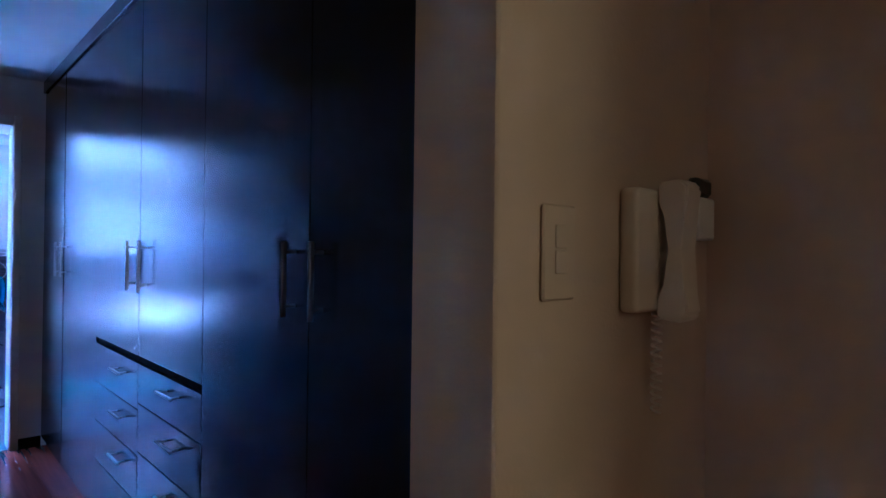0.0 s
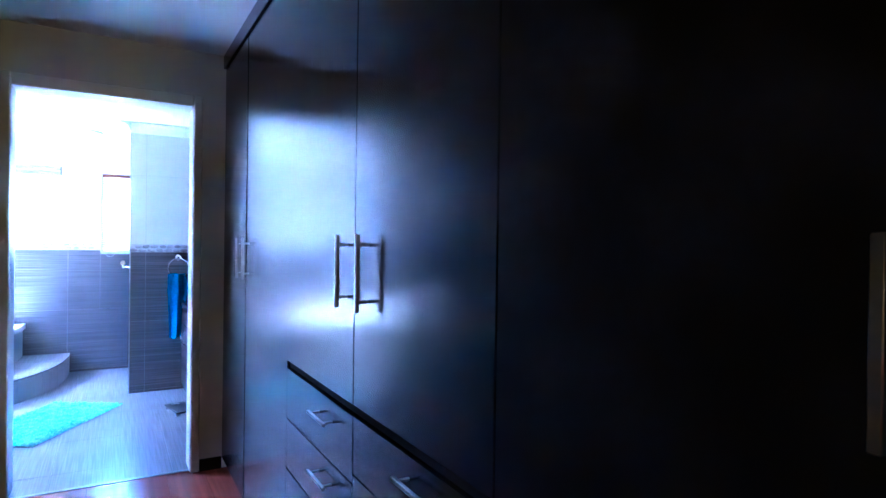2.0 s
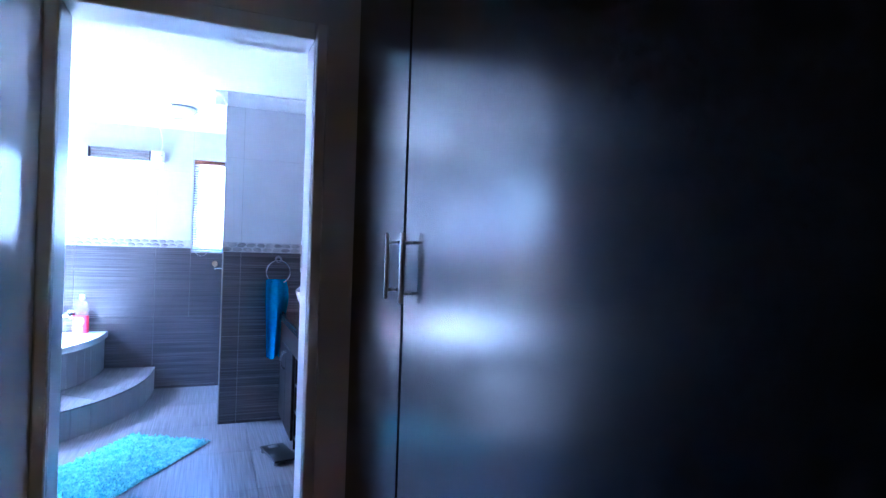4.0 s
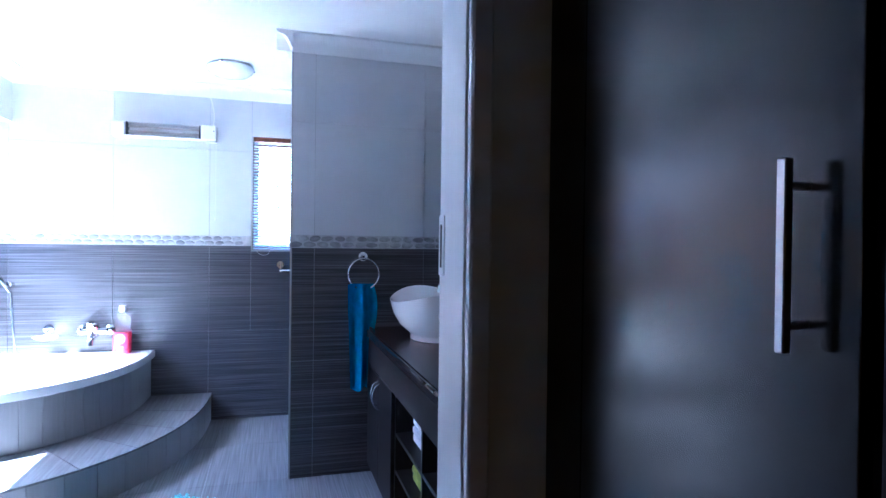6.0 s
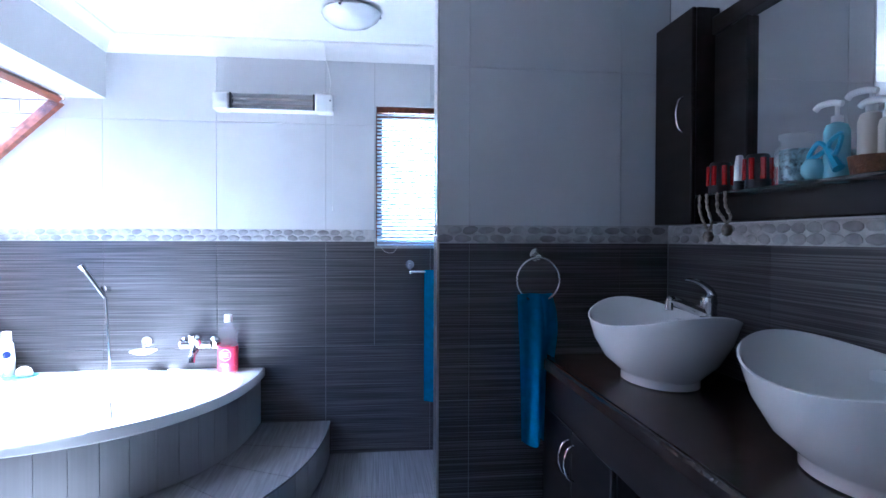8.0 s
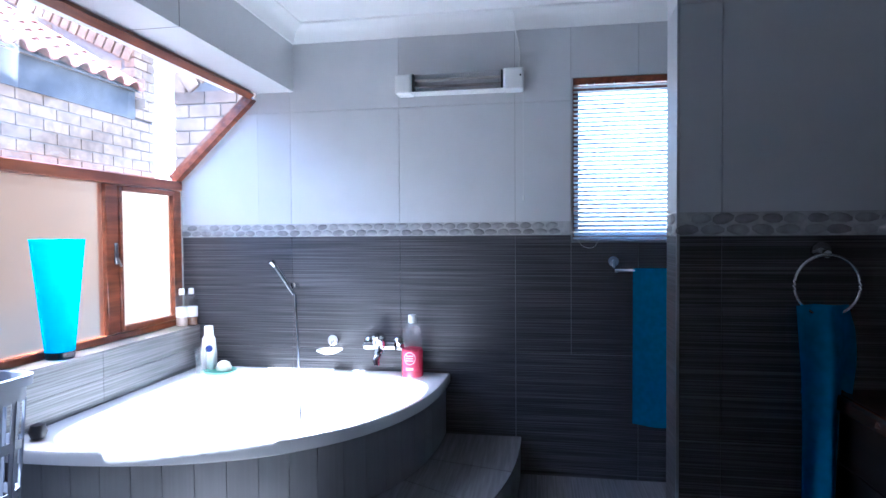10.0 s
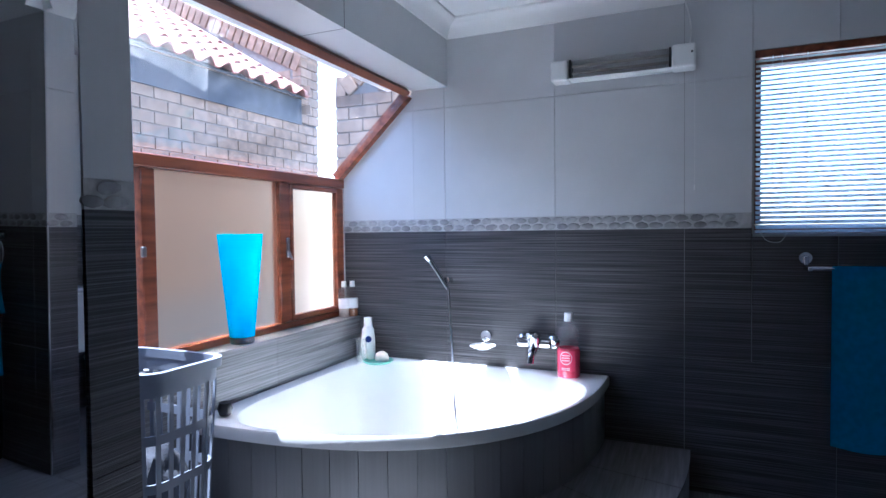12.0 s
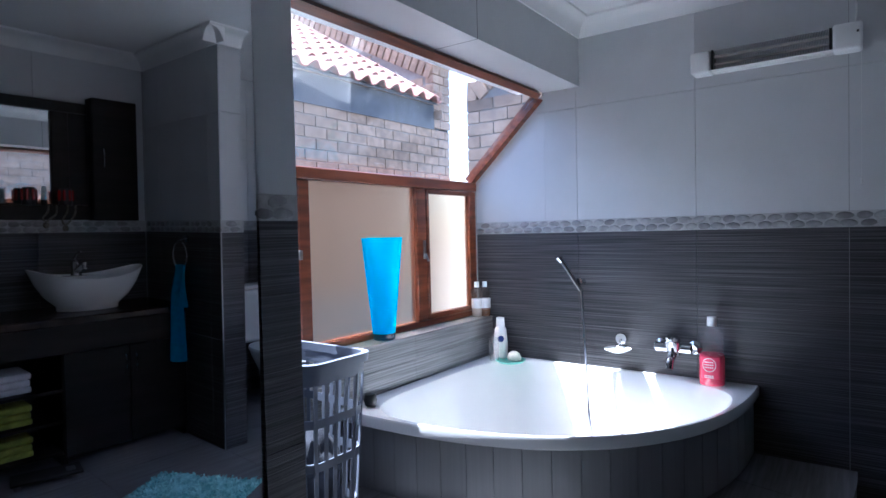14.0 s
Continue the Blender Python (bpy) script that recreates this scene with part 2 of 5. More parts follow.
def rod(bm, a, b, r, seg=12, r2=None):
    a, b = Vector(a), Vector(b)
    d = b - a
    m = Matrix.Translation((a + b) / 2) @ d.to_track_quat("Z", "Y").to_matrix().to_4x4()
    bmesh.ops.create_cone(bm, cap_ends=True, segments=seg, radius1=r, radius2=r if r2 is None else r2, depth=d.length, matrix=m)
    return bm


def lathe(profile, seg=24, sx=1.0, sy=1.0, bm=None):
    """A turned shape round z from (radius, height) pairs."""
    bm = bm or bmesh.new()
    rings = []
    for r, z in profile:
        rings.append([bm.verts.new((sx * r * math.cos(2 * math.pi * i / seg), sy * r * math.sin(2 * math.pi * i / seg), z)) for i in range(seg)] if r > 1e-6
                     else [bm.verts.new((0, 0, z))])
    for a, b in zip(rings, rings[1:]):
        for i in range(seg):
            j = (i + 1) % seg
            if len(a) == 1 and len(b) > 1:
                bm.faces.new((a[0], b[j], b[i]))
            elif len(b) == 1 and len(a) > 1:
                bm.faces.new((a[i], a[j], b[0]))
            elif len(a) > 1:
                bm.faces.new((a[i], a[j], b[j], b[i]))
    return bm


def sweep(path, r, seg=8, closed=False, bm=None):
    """A round tube along points."""
    bm = bm or bmesh.new()
    pts = [Vector(p) for p in path]
    rings, n = [], len(pts)
    for i, p in enumerate(pts):
        a = pts[i - 1] if (i or closed) else p
        b = pts[(i + 1) % n] if (i < n - 1 or closed) else p
        q = (b - a).to_track_quat("Z", "Y").to_matrix()
        rr = r(i / max(1, n - 1)) if callable(r) else r
        rings.append([bm.verts.new(p + q @ Vector((rr * math.cos(2 * math.pi * k / seg), rr * math.sin(2 * math.pi * k / seg), 0))) for k in range(seg)])
    pairs = list(zip(rings, rings[1:])) + ([(rings[-1], rings[0])] if closed else [])
    for a, b in pairs:
        for k in range(seg):
            j = (k + 1) % seg
            bm.faces.new((a[k], a[j], b[j], b[k]))
    if not closed:
        bm.faces.new(rings[0][::-1]); bm.faces.new(rings[-1])
    return bm


def curve_points(ctrl, steps=8):
    """A smooth line through control points."""
    p = [Vector(c) for c in ctrl]
    p = [2 * p[0] - p[1]] + p + [2 * p[-1] - p[-2]]
    out = []
    for i in range(1, len(p) - 2):
        for s in range(steps):
            t = s / steps
            out.append(0.5 * (2 * p[i] + (p[i + 1] - p[i - 1]) * t + (2 * p[i - 1] - 5 * p[i] + 4 * p[i + 1] - p[i + 2]) * t * t
                              + (3 * p[i] - p[i - 1] - 3 * p[i + 1] + p[i + 2]) * t ** 3))
    out.append(p[-2])
    return out


def prism(outline, z0, z1, bm=None, bevel=0.0):
    bm = bm or bmesh.new()
    lo = [bm.verts.new((x, y, z0)) for x, y in outline]
    hi = [bm.verts.new((x, y, z1)) for x, y in outline]
    n = len(outline)
    for i in range(n):
        bm.faces.new((lo[i], lo[(i + 1) % n], hi[(i + 1) % n], hi[i]))
    bm.faces.new(lo[::-1])
    top = bm.faces.new(hi)
    if bevel:
        bmesh.ops.bevel(bm, geom=list(top.edges), offset=bevel, segments=1, affect="EDGES")
    return bm


def finish(bm, name, mat, smooth=True):
    bmesh.ops.recalc_face_normals(bm, faces=bm.faces)
    me = bpy.data.meshes.new(name)
    bm.to_mesh(me)
    bm.free()
    me.materials.append(mat)
    if smooth:
        me.shade_smooth()
        me.set_sharp_from_angle(angle=radians(38))
    return me


def part(name, bm, mat, parent, label=""):
    ob = new(name, finish(bm, name, mat))
    ob.parent = parent
    if label:
        ob["label"] = label
    return ob


def thing(name, label, category, m=None, group="", kind=""):
    ob = new(name)
    ob.empty_display_size = 0.05
    ob.matrix_world = m or Matrix()
    return tagged(ob, label, category, group, kind)


def solo(name, bm, mat, label, category, m=None, group="", kind=""):
    ob = new(name, finish(bm, name, mat))
    ob.matrix_world = m or Matrix()
    return tagged(ob, label, category, group, kind)


def structure(name, bm, mat, label, category):
    return solo(name, bm, mat, label, category, kind="structure")


# ---- the large structure ----
XR, YB, YS, YD0, YD1 = 2.885, 8.035, 6.845, 4.74, 4.92   # right wall, back wall, stub face, door wall
ZC, ZB0, ZB1 = 2.335, 1.222, 1.289                        # ceiling, pebble band
T = 0.008                                                 # tile thickness
XL = 1.345                                                # passage left wall
XW, XB = -0.42, 0.27                                      # window plane, beam face
YP0, YP1 = 5.98, 6.11                                     # pier
XM = 0.266                                                # smoked mirror plane

structure("floor_passage_base", block(-1.5, 4.0, -3.2, 4.80, -0.08, -0.012), M_GAP, "dark underlay below the passage laminate floor", "floor")
structure("floor_bathroom_base", block(-0.7, 3.1, 4.80, 8.3, -0.08, -T), M_GROUT_D, "dark grey grout bed of the bathroom floor", "floor")
structure("ceiling_passage", block(-1.5, 4.0, -3.2, YD0, 2.40, 2.5), M_CEIL, "white painted board ceiling of the passage", "ceiling")
bm = block(XB, 3.1, YD1, 8.3, ZC, ZC + 0.1)
box(bm, XW - 0.22, XB - 0.0005, YD1, YP1 + 0.02, ZC, ZC + 0.1)
structure("ceiling_bathroom", bm, M_CEIL, "white painted bathroom ceiling", "ceiling")

# door wall with its opening
bm = bmesh.new()
DX0, DX1, DZ = 1.36, 2.247, 2.105
box(bm, -1.5, DX0, YD0, YD1, 0, 2.5); box(bm, DX1, 3.1, YD0, YD1, 0, 2.5); box(bm, DX0, DX1, YD0, YD1, DZ, 2.5)
structure("wall_door", bm, M_WHITE, "white painted wall with the bathroom doorway", "wall")
structure("wall_passage_left", block(XL - 0.15, XL, 1.2, YD0, 0, 2.4), M_SATIN, "white painted wall of the narrow passage", "wall")
structure("wall_bedroom_left", block(-1.5, XL - 0.15, 1.2, 1.35, 0, 2.4), M_WHITE, "plain painted bedroom wall", "wall")
structure("wall_bedroom_west", block(-1.65, -1.5, -3.2, 4.70, 0, 2.4), M_WHITE, "plain painted bedroom wall", "wall")
structure("wall_bedroom_south", block(-1.65, 4.0, -3.35, -3.2, 0, 2.4), M_WHITE, "plain painted bedroom wall", "wall")
M_BEIGEWALL = material("beige_wall_paint", (0.5, 0.4, 0.28), 0.65, vary=0.06, scale=3, bump=0.1, bump_scale=160)
structure("wall_intercom", block(2.2, 2.78, 0.57, 0.72, 0, 2.4, 0.004), M_BEIGEWALL, "beige painted wall end with switch and intercom", "wall")
structure("wall_bedroom_east", block(2.765, 3.1, -3.2, 0.57, 0, 2.4), M_BEIGEWALL, "beige painted bedroom wall", "wall")
# unseen return, added to keep the bulb off the intercom wall's right part
structure("wall_shading_return", block(2.345, 2.765, -1.05, -0.9, 0, 2.4), M_BEIGEWALL, "unseen beige wall return added to shade the intercom wall", "wall")
structure("wall_behind_wardrobe", block(3.0, 3.1, 0.72, YD0, 0, 2.4), M_WHITE, "painted wall behind the wardrobe", "wall")

# bathroom walls
structure("wall_right", block(XR + T, 3.1, YD1, 8.3, 0, ZC), M_GROUT, "bathroom wall behind the vanity", "wall")
bm = bmesh.new()
WX0, WX1, WZ0, WZ1 = 1.735, 2.36, 1.195, 2.0
box(bm, 0.05, WX0, YB + T, 8.28, 0, ZC); box(bm, WX1, XR + T, YB + T, 8.28, 0, ZC)
box(bm, WX0, WX1, YB + T, 8.28, 0, WZ0); box(bm, WX0, WX1, YB + T, 8.28, WZ1, ZC)
gable = [(-0.45, 0.0), (0.0499, 0.0), (0.0499, 1.985), (-0.45, 1.515)]
ga = [[bm.verts.new((x, y, z)) for x, z in gable] for y in (YB + T, 8.28)]
bm.faces.new(ga[0]); bm.faces.new(ga[1][::-1])
for i in range(4):
    bm.faces.new((ga[0][i], ga[1][i], ga[1][(i + 1) % 4], ga[0][(i + 1) % 4]))
structure("wall_back", bm, M_GROUT, "tiled bathroom wall above the corner bath", "wall")
structure("wall_stub", block(1.965 + T, XR + T, YS + T, 6.985, 0, ZC), M_GROUT, "short tiled wall beside the vanity", "wall")
bm = bmesh.new()
box(bm, XW - 0.2, XM - 0.06, YD1, YP0, 0, ZC)
box(bm, XW - 0.2, XB - T, YP0 + T, YP1, 0, ZC)
structure("wall_left", bm, M_GROUT, "tiled bathroom wall and pier beside the window bay", "wall")
bm = bmesh.new()
box(bm, XW - 0.16, XW - 0.04, YP1, 8.28, 0, 0.70)
structure("wall_window_apron", bm, M_GROUT, "low wall below the bay window", "wall")
bm = block(0.06, XB, YP1, YB, 1.999, ZC + 0.1)
structure("beam_window", bm, M_TILE_L, "light grey tiled beam above the bay window", "beam")
structure("joint_beam", block(0.061, XB + 0.0006, 7.03, 7.033, 1.9984, ZC), M_GROUT_D, "thin tile joint across the beam", "trim")


def steps(lo, hi, start, size=0.6):
    """Cuts lo..hi at start + k * size."""
    cuts = [lo]
    k = math.ceil((lo - start) / size + 1e-4)
    while start + k * size < hi - 1e-3:
        if start + k * size > lo + 0.004:
            cuts.append(start + k * size)
        k += 1
    return cuts + [hi]


TILE_MESHES = {}


def wall_tile(parent, axis, at, u0, u1, z0, z1, mat, sign):
    """One tile on a wall: axis 'x' or 'y' is the wall's normal, at its finished face, sign the way that it faces."""
    g = 0.0011
    w, h = u1 - u0 - 2 * g, z1 - z0 - 2 * g
    key = (axis, sign, round(w, 3), round(h, 3), mat.name)
    if key not in TILE_MESHES:
        if axis == "y":
            b = block(-w / 2, w / 2, *sorted((0, -sign * T)), -h / 2, h / 2)
        else:
            b = block(*sorted((0, -sign * T)), -w / 2, w / 2, -h / 2, h / 2)
        TILE_MESHES[key] = finish(b, "tile", mat, smooth=False)
    ob = new("tile", TILE_MESHES[key])
    ob.parent = parent
    uc, zc = (u0 + u1) / 2, (z0 + z1) / 2
    ob.location = (uc, at, zc) if axis == "y" else (at, uc, zc)
    return ob


PEBBLE = []
rng = random.Random(4)
for v in range(5):
    b = bmesh.new()
    bmesh.ops.create_uvsphere(b, u_segments=10, v_segments=5, radius=1)
    ph = rng.random() * 6
    for vert in b.verts:
        a = math.atan2(vert.co.z, vert.co.x)
        k = 1 + 0.07 * math.sin(2 * a + ph) + 0.05 * math.sin(3 * a + 2 * ph)
        flat = 0.72
        vert.co = Vector((vert.co.x * k * 0.0325, max(-flat, min(flat, vert.co.y)) * 0.007, vert.co.z * k * 0.0165))
    PEBBLE.append(finish(b, "pebble", M_PEBBLE))


def pebble_band(name, axis, at, u0, u1, sign, z0=ZB0, z1=ZB1):
    if axis == "y":
        b = block(u0, u1, *sorted((at, at - sign * T)), z0, z1)
    else:
        b = block(*sorted((at, at - sign * T)), u0, u1, z0, z1)
    band = structure(name, b, M_GROUT_B, "band of flat grey pebbles in pale grout", "trim")
    r = random.Random(name)
    for row in range(2):
        u = u0 + 0.02 + 0.04 * row
        z = z0 + 0.0175 + row * 0.032
        while u < u1 - 0.03:
            ob = new("pebble", r.choice(PEBBLE))
            ob.parent = band
            s = r.uniform(0.85, 1.05)
            ob.location = (u, at, z) if axis == "y" else (at, u, z)
            ob.rotation_euler = (0, r.uniform(-0.12, 0.12), 0) if axis == "y" else (0, r.uniform(-0.12, 0.12), radians(90))
            ob.scale = (s, 1, r.uniform(0.88, 1.05))
            u += 0.0665 * s * r.uniform(0.97, 1.05)
    return band


def tile_wall(owner, axis, at, u0, u1, start, sign, skip=None, zb=(ZB0, ZB1)):
    low = steps(0.0, zb[0], zb[0], 0.6)
    high = steps(zb[1], ZC - 0.002, zb[1], 0.6)
    us = steps(u0, u1, start, 0.6)
    for zs, mat in ((low, M_TILE_D), (high, M_TILE_L)):
        for z0, z1 in zip(zs, zs[1:]):
            for a, b in zip(us, us[1:]):
                spans = [(a, b, z0, z1)]
                if skip:
                    sx0, sx1, sz0, sz1 = skip
                    out = []
                    for (p, q, c, d) in spans:
                        if q <= sx0 or p >= sx1 or d <= sz0 or c >= sz1:
                            out.append((p, q, c, d)); continue
                        if p < sx0: out.append((p, sx0, c, d))
                        if q > sx1: out.append((sx1, q, c, d))
                        m0, m1 = max(p, sx0), min(q, sx1)
                        if c < sz0: out.append((m0, m1, c, sz0))
                        if d > sz1: out.append((m0, m1, sz1, d))
                    spans = out
                for (p, q, c, d) in spans:
                    if q - p > 0.006 and d - c > 0.006:
                        wall_tile(owner, axis, at, p, q, c, d, mat, sign)


def find(name):
    return bpy.data.objects[name]


# cornices: a quarter-round plaster profile
def cornice(name, a, b, into, ext=0.0):
    """Along the wall from a to b (x, y), into: the way into the room."""
    a, b, n = Vector((*a, 0)), Vector((*b, 0)), Vector((*into, 0))
    prof = [(0, -0.085), (0.008, -0.085), (0.014, -0.07)] + [(0.02 + 0.055 * (1 - math.cos(t)), -0.068 + 0.05 * math.sin(t)) for t in (0.3, 0.6, 0.9, 1.2, 1.5)] + [(0.083, -0.01), (0.085, 0), (0, 0)]
    b2 = bmesh.new()
    ends = []
    for p, s in ((a, 1), (b, -1)):
        ends.append([b2.verts.new(p + n * u + Vector((0, 0, ZC + w)) + (b - a).normalized() * s * ext * u / 0.085) for u, w in prof])
    k = len(prof)
    for i in range(k):
        b2.faces.new((ends[0][i], ends[0][(i + 1) % k], ends[1][(i + 1) % k], ends[1][i]))
    b2.faces.new(ends[0]); b2.faces.new(ends[1][::-1])
    structure(name, b2, M_CEIL, "white moulded plaster cornice", "trim")


cornice("cornice_back", (XB, YB), (XR, YB), (0, -1))
cornice("cornice_beam", (XB, YB), (XB, YP1 - 0.1), (1, 0))
cornice("cornice_stub", (1.965 - 0.08, YS), (XR, YS), (0, -1))
cornice("cornice_stub_end", (1.965, 6.985), (1.965, YS - 0.085), (-1, 0))
cornice("cornice_right", (XR, YS), (XR, YD1), (-1, 0))
cornice("cornice_mirror_wall", (XM - 0.06, YD1), (XM - 0.06, YP0), (1, 0))
cornice("cornice_door", (XM, YD1), (XR, YD1), (0, 1))

# steel door frame in the doorway
fr = thing("door_frame_1", "white enamelled steel door frame with a latch plate", "door frame", kind="structure")
for nm, x0, x1 in (("jamb", DX0 - 0.001, DX0 + 0.03), ("jamb", DX1 - 0.018, DX1 + 0.001)):
    part(nm, block(x0, x1, YD0 + 0.015, YD1 + 0.006, 0, DZ, 0.004), M_DOORFRAME, fr)
part("jamb", block(XL + 0.0005, DX0 + 0.03, YD0 - 0.014, YD0 + 0.0145, 0, DZ + 0.045, 0.006), M_DOORFRAME, fr)
part("jamb", block(DX1 - 0.015, DX1 + 0.03, YD0 - 0.014, YD0 + 0.0145, 0, DZ + 0.045, 0.006), M_DOORFRAME, fr)
part("head", block(DX0 + 0.0305, DX1 - 0.0185, YD0 - 0.013, YD1 + 0.005, DZ - 0.022, DZ + 0.044, 0.005), M_DOORFRAME, fr)
plate = part("latch_plate", block(DX1 - 0.021, DX1 - 0.0182, YD1 - 0.036, YD1 + 0.004, 1.18, 1.312, 0.002), M_DOORFRAME, fr)
# no hole is cut: a flat black strip gives the opening's shade
part("latch_slot_shade", block(DX1 - 0.0216, DX1 - 0.0211, YD1 - 0.022, YD1 - 0.01, 1.198, 1.292), M_GAP, plate, "black strip painted for the shade in the latch opening")
structure("threshold", block(DX0, DX1, 4.772, 4.80, -0.01, 0.004, 0.002), M_STEEL, "thin metal threshold strip in the doorway", "trim")
bm = bmesh.new()
box(bm, XL, XL + 0.012, 1.35, YD0 - 0.02, 0, 0.07, 0.003)
structure("baseboard_left", bm, M_WARD, "dark wooden skirting board", "trim")
structure("baseboard_door", block(DX1 + 0.032, 2.40, YD0 - 0.013, YD0, 0, 0.07, 0.003), M_WARD, "dark wooden skirting board", "trim")
b2 = bmesh.new()
box(b2, XL, 2.4, 2.36, 2.366, 2.3985, 2.4)
structure("ceiling_joint", b2, M_GROUT, "thin joint line in the ceiling board", "trim")


# ---- wardrobe ----
def pull(parent, x, y, z, length, upright):
    b = bmesh.new()
    d = length / 2
    if upright:
        box(b, x - 0.036, x - 0.025, y - 0.006, y + 0.006, z - d, z + d, 0.0015)
        for s in (-1, 1):
            rod(b, (x - 0.027, y, z + s * d * 0.72), (x, y, z + s * d * 0.72), 0.0045, 10)
    else:
        box(b, x - 0.036, x - 0.026, y - d, y + d, z - 0.005, z + 0.005, 0.0015)
        for s in (-1, 1):
            rod(b, (x - 0.028, y + s * d * 0.75, z), (x, y + s * d * 0.75, z), 0.004, 10)
    return part("handle", b, M_STEEL, parent, "square brushed steel bar handle")


XD = 2.40
SEAMS = [0.725, 1.325, 1.965, 2.625, 3.3, 4.078, 4.60]
ward = thing("wardrobe", "floor-to-ceiling espresso wood built-in wardrobe with steel handles", "wardrobe", pose(0, 0, 0))
part("carcass", block(XD + 0.024, 2.99, 0.722, 4.735, 0.06, 2.395), M_GAP, ward, "solid painted near-black for the shade behind the doors")
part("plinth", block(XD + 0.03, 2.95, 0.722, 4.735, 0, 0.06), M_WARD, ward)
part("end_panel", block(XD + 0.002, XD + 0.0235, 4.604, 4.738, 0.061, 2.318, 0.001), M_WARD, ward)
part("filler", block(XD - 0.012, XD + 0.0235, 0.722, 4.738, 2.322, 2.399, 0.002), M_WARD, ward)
ZT, ZSL = 2.316, 0.885
HANDLES = ((1.265,), (1.39,), (2.53,), (2.68, 4.006), (), (4.15,))
for i, (a, b) in enumerate(zip(SEAMS, SEAMS[1:])):
    g = 0.0025
    if i == 4:
        continue
    if i == 3:
        # one wide door, cut out round the drawers
        y0, y1, y2 = a + g, b - 0.001, SEAMS[5] - 0.008
        bm = prism([(y0, ZSL), (y1, ZSL), (y1, 0.065), (y2, 0.065), (y2, ZT), (y0, ZT)], 0, 0.02)
        for v in bm.verts:
            v.co = Vector((XD + 0.02 - v.co.z, v.co.x, v.co.y))
    else:
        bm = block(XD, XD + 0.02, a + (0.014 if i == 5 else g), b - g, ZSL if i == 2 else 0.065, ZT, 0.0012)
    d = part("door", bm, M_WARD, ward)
    for y in HANDLES[i]:
        pull(d, XD, y, 1.241, 0.198 if y > 2.2 else 0.178, True)
# black strip painted for the shade in the gap above the drawers
part("drawer_gap_shade", block(XD + 0.012, XD + 0.0235, SEAMS[2], SEAMS[4], 0.858, 0.884), M_GAP, ward)
for (a, b, edges) in ((SEAMS[3], SEAMS[4], (0.065, 0.305, 0.49, 0.672, 0.857)), (SEAMS[2], SEAMS[3], (0.065, 0.31, 0.51, 0.70, 0.857))):
    for z0, z1 in zip(edges, edges[1:]):
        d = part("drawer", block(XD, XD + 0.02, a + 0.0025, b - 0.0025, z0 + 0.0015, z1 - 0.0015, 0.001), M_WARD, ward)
        pull(d, XD, 2.85 if a > 2.3 else 2.225, (z0 + z1) / 2 + 0.03, 0.16, False)

# ---- the wall end by the passage ----
sw = thing("light_switch", "cream plastic double light switch on the beige wall", "light switch", pose(2.313, 0.57, 1.311))
M_SWITCH = material("aged_cream_plastic", (0.5, 0.41, 0.29), 0.45, vary=0.05, scale=8)
part("plate", block(-0.034, 0.034, -0.007, 0, -0.06, 0.06, 0.003), M_SWITCH, sw)
for z in (0.02, -0.012):
    part("rocker", block(-0.012, 0.012, -0.0095, -0.0071, z - 0.0145, z + 0.0145, 0.001), M_SWITCH, sw)
ic = thing("intercom", "cream wall intercom handset with a coiled cord", "intercom", pose(2.535, 0.57, 1.318))
part("base", block(-0.073, 0.115, -0.03, 0, -0.092, 0.088, 0.01), M_PLASTIC_C, ic)
b = prism([(0.0, 0.1), (-0.034, 0.103), (-0.046, 0.09), (-0.04, 0.05), (-0.036, 0.0), (-0.04, -0.055), (-0.047, -0.095), (-0.035, -0.108), (0.0, -0.104),
           (0.001, -0.07), (-0.014, -0.055), (-0.017, 0.0), (-0.014, 0.05), (0.001, 0.066)], -0.025, 0.025)
bmesh.ops.bevel(b, geom=b.edges[:], offset=0.004, segments=2, affect="EDGES", clamp_overlap=True)
for v in b.verts:
    v.co = Vector((v.co.z * 0.9 + 0.006, v.co.x - 0.0305, v.co.y * 0.98))
bmesh.ops.recalc_face_normals(b, faces=b.faces[:])
part("handset", b, M_PLASTIC_C, ic)
part("screen", block(0.055, 0.105, -0.0345, -0.0305, 0.005, 0.08, 0.001), M_PLASTIC_B, ic, "dark panel")
b = sweep([(0.006 + 0.007 * math.cos(a * 0.9), -0.02 + 0.007 * math.sin(a * 0.9), -0.093 - 0.0017 * a) for a in range(90)], 0.0022, 5)
part("cord", b, M_PLASTIC_C, ic)
hs = thing("wall_socket_box", "small white plastic holder with a dark top", "wall holder", pose(2.705, 0.57, 1.385))
part("body", block(-0.032, 0.032, -0.025, 0, -0.05, 0.022, 0.004), M_PLASTIC_W, hs)
part("top", block(-0.03, 0.028, -0.022, 0, 0.023, 0.055, 0.006), M_PLASTIC_B, hs)
ls = thing("light_switch", "white plastic light switch on the passage wall", "light switch", pose(XL, 4.25, 1.36))
part("plate", block(0, 0.008, -0.035, 0.035, -0.058, 0.058, 0.003), M_PLASTIC_W, ls)
part("rocker", block(0.0081, 0.011, -0.012, 0.012, -0.02, 0.02, 0.002), M_PLASTIC_W, ls)
lampb = thing("ceiling_bulb", "bare warm bulb on a cord in the bedroom", "lamp", pose(2.3, -2.3, 2.1))
part("cord", rod(bmesh.new(), (0, 0, 0.11), (0, 0, 0.3), 0.004), M_PLASTIC_W, lampb)
part("holder", rod(bmesh.new(), (0, 0, 0.06), (0, 0, 0.11), 0.018), M_PLASTIC_W, lampb)


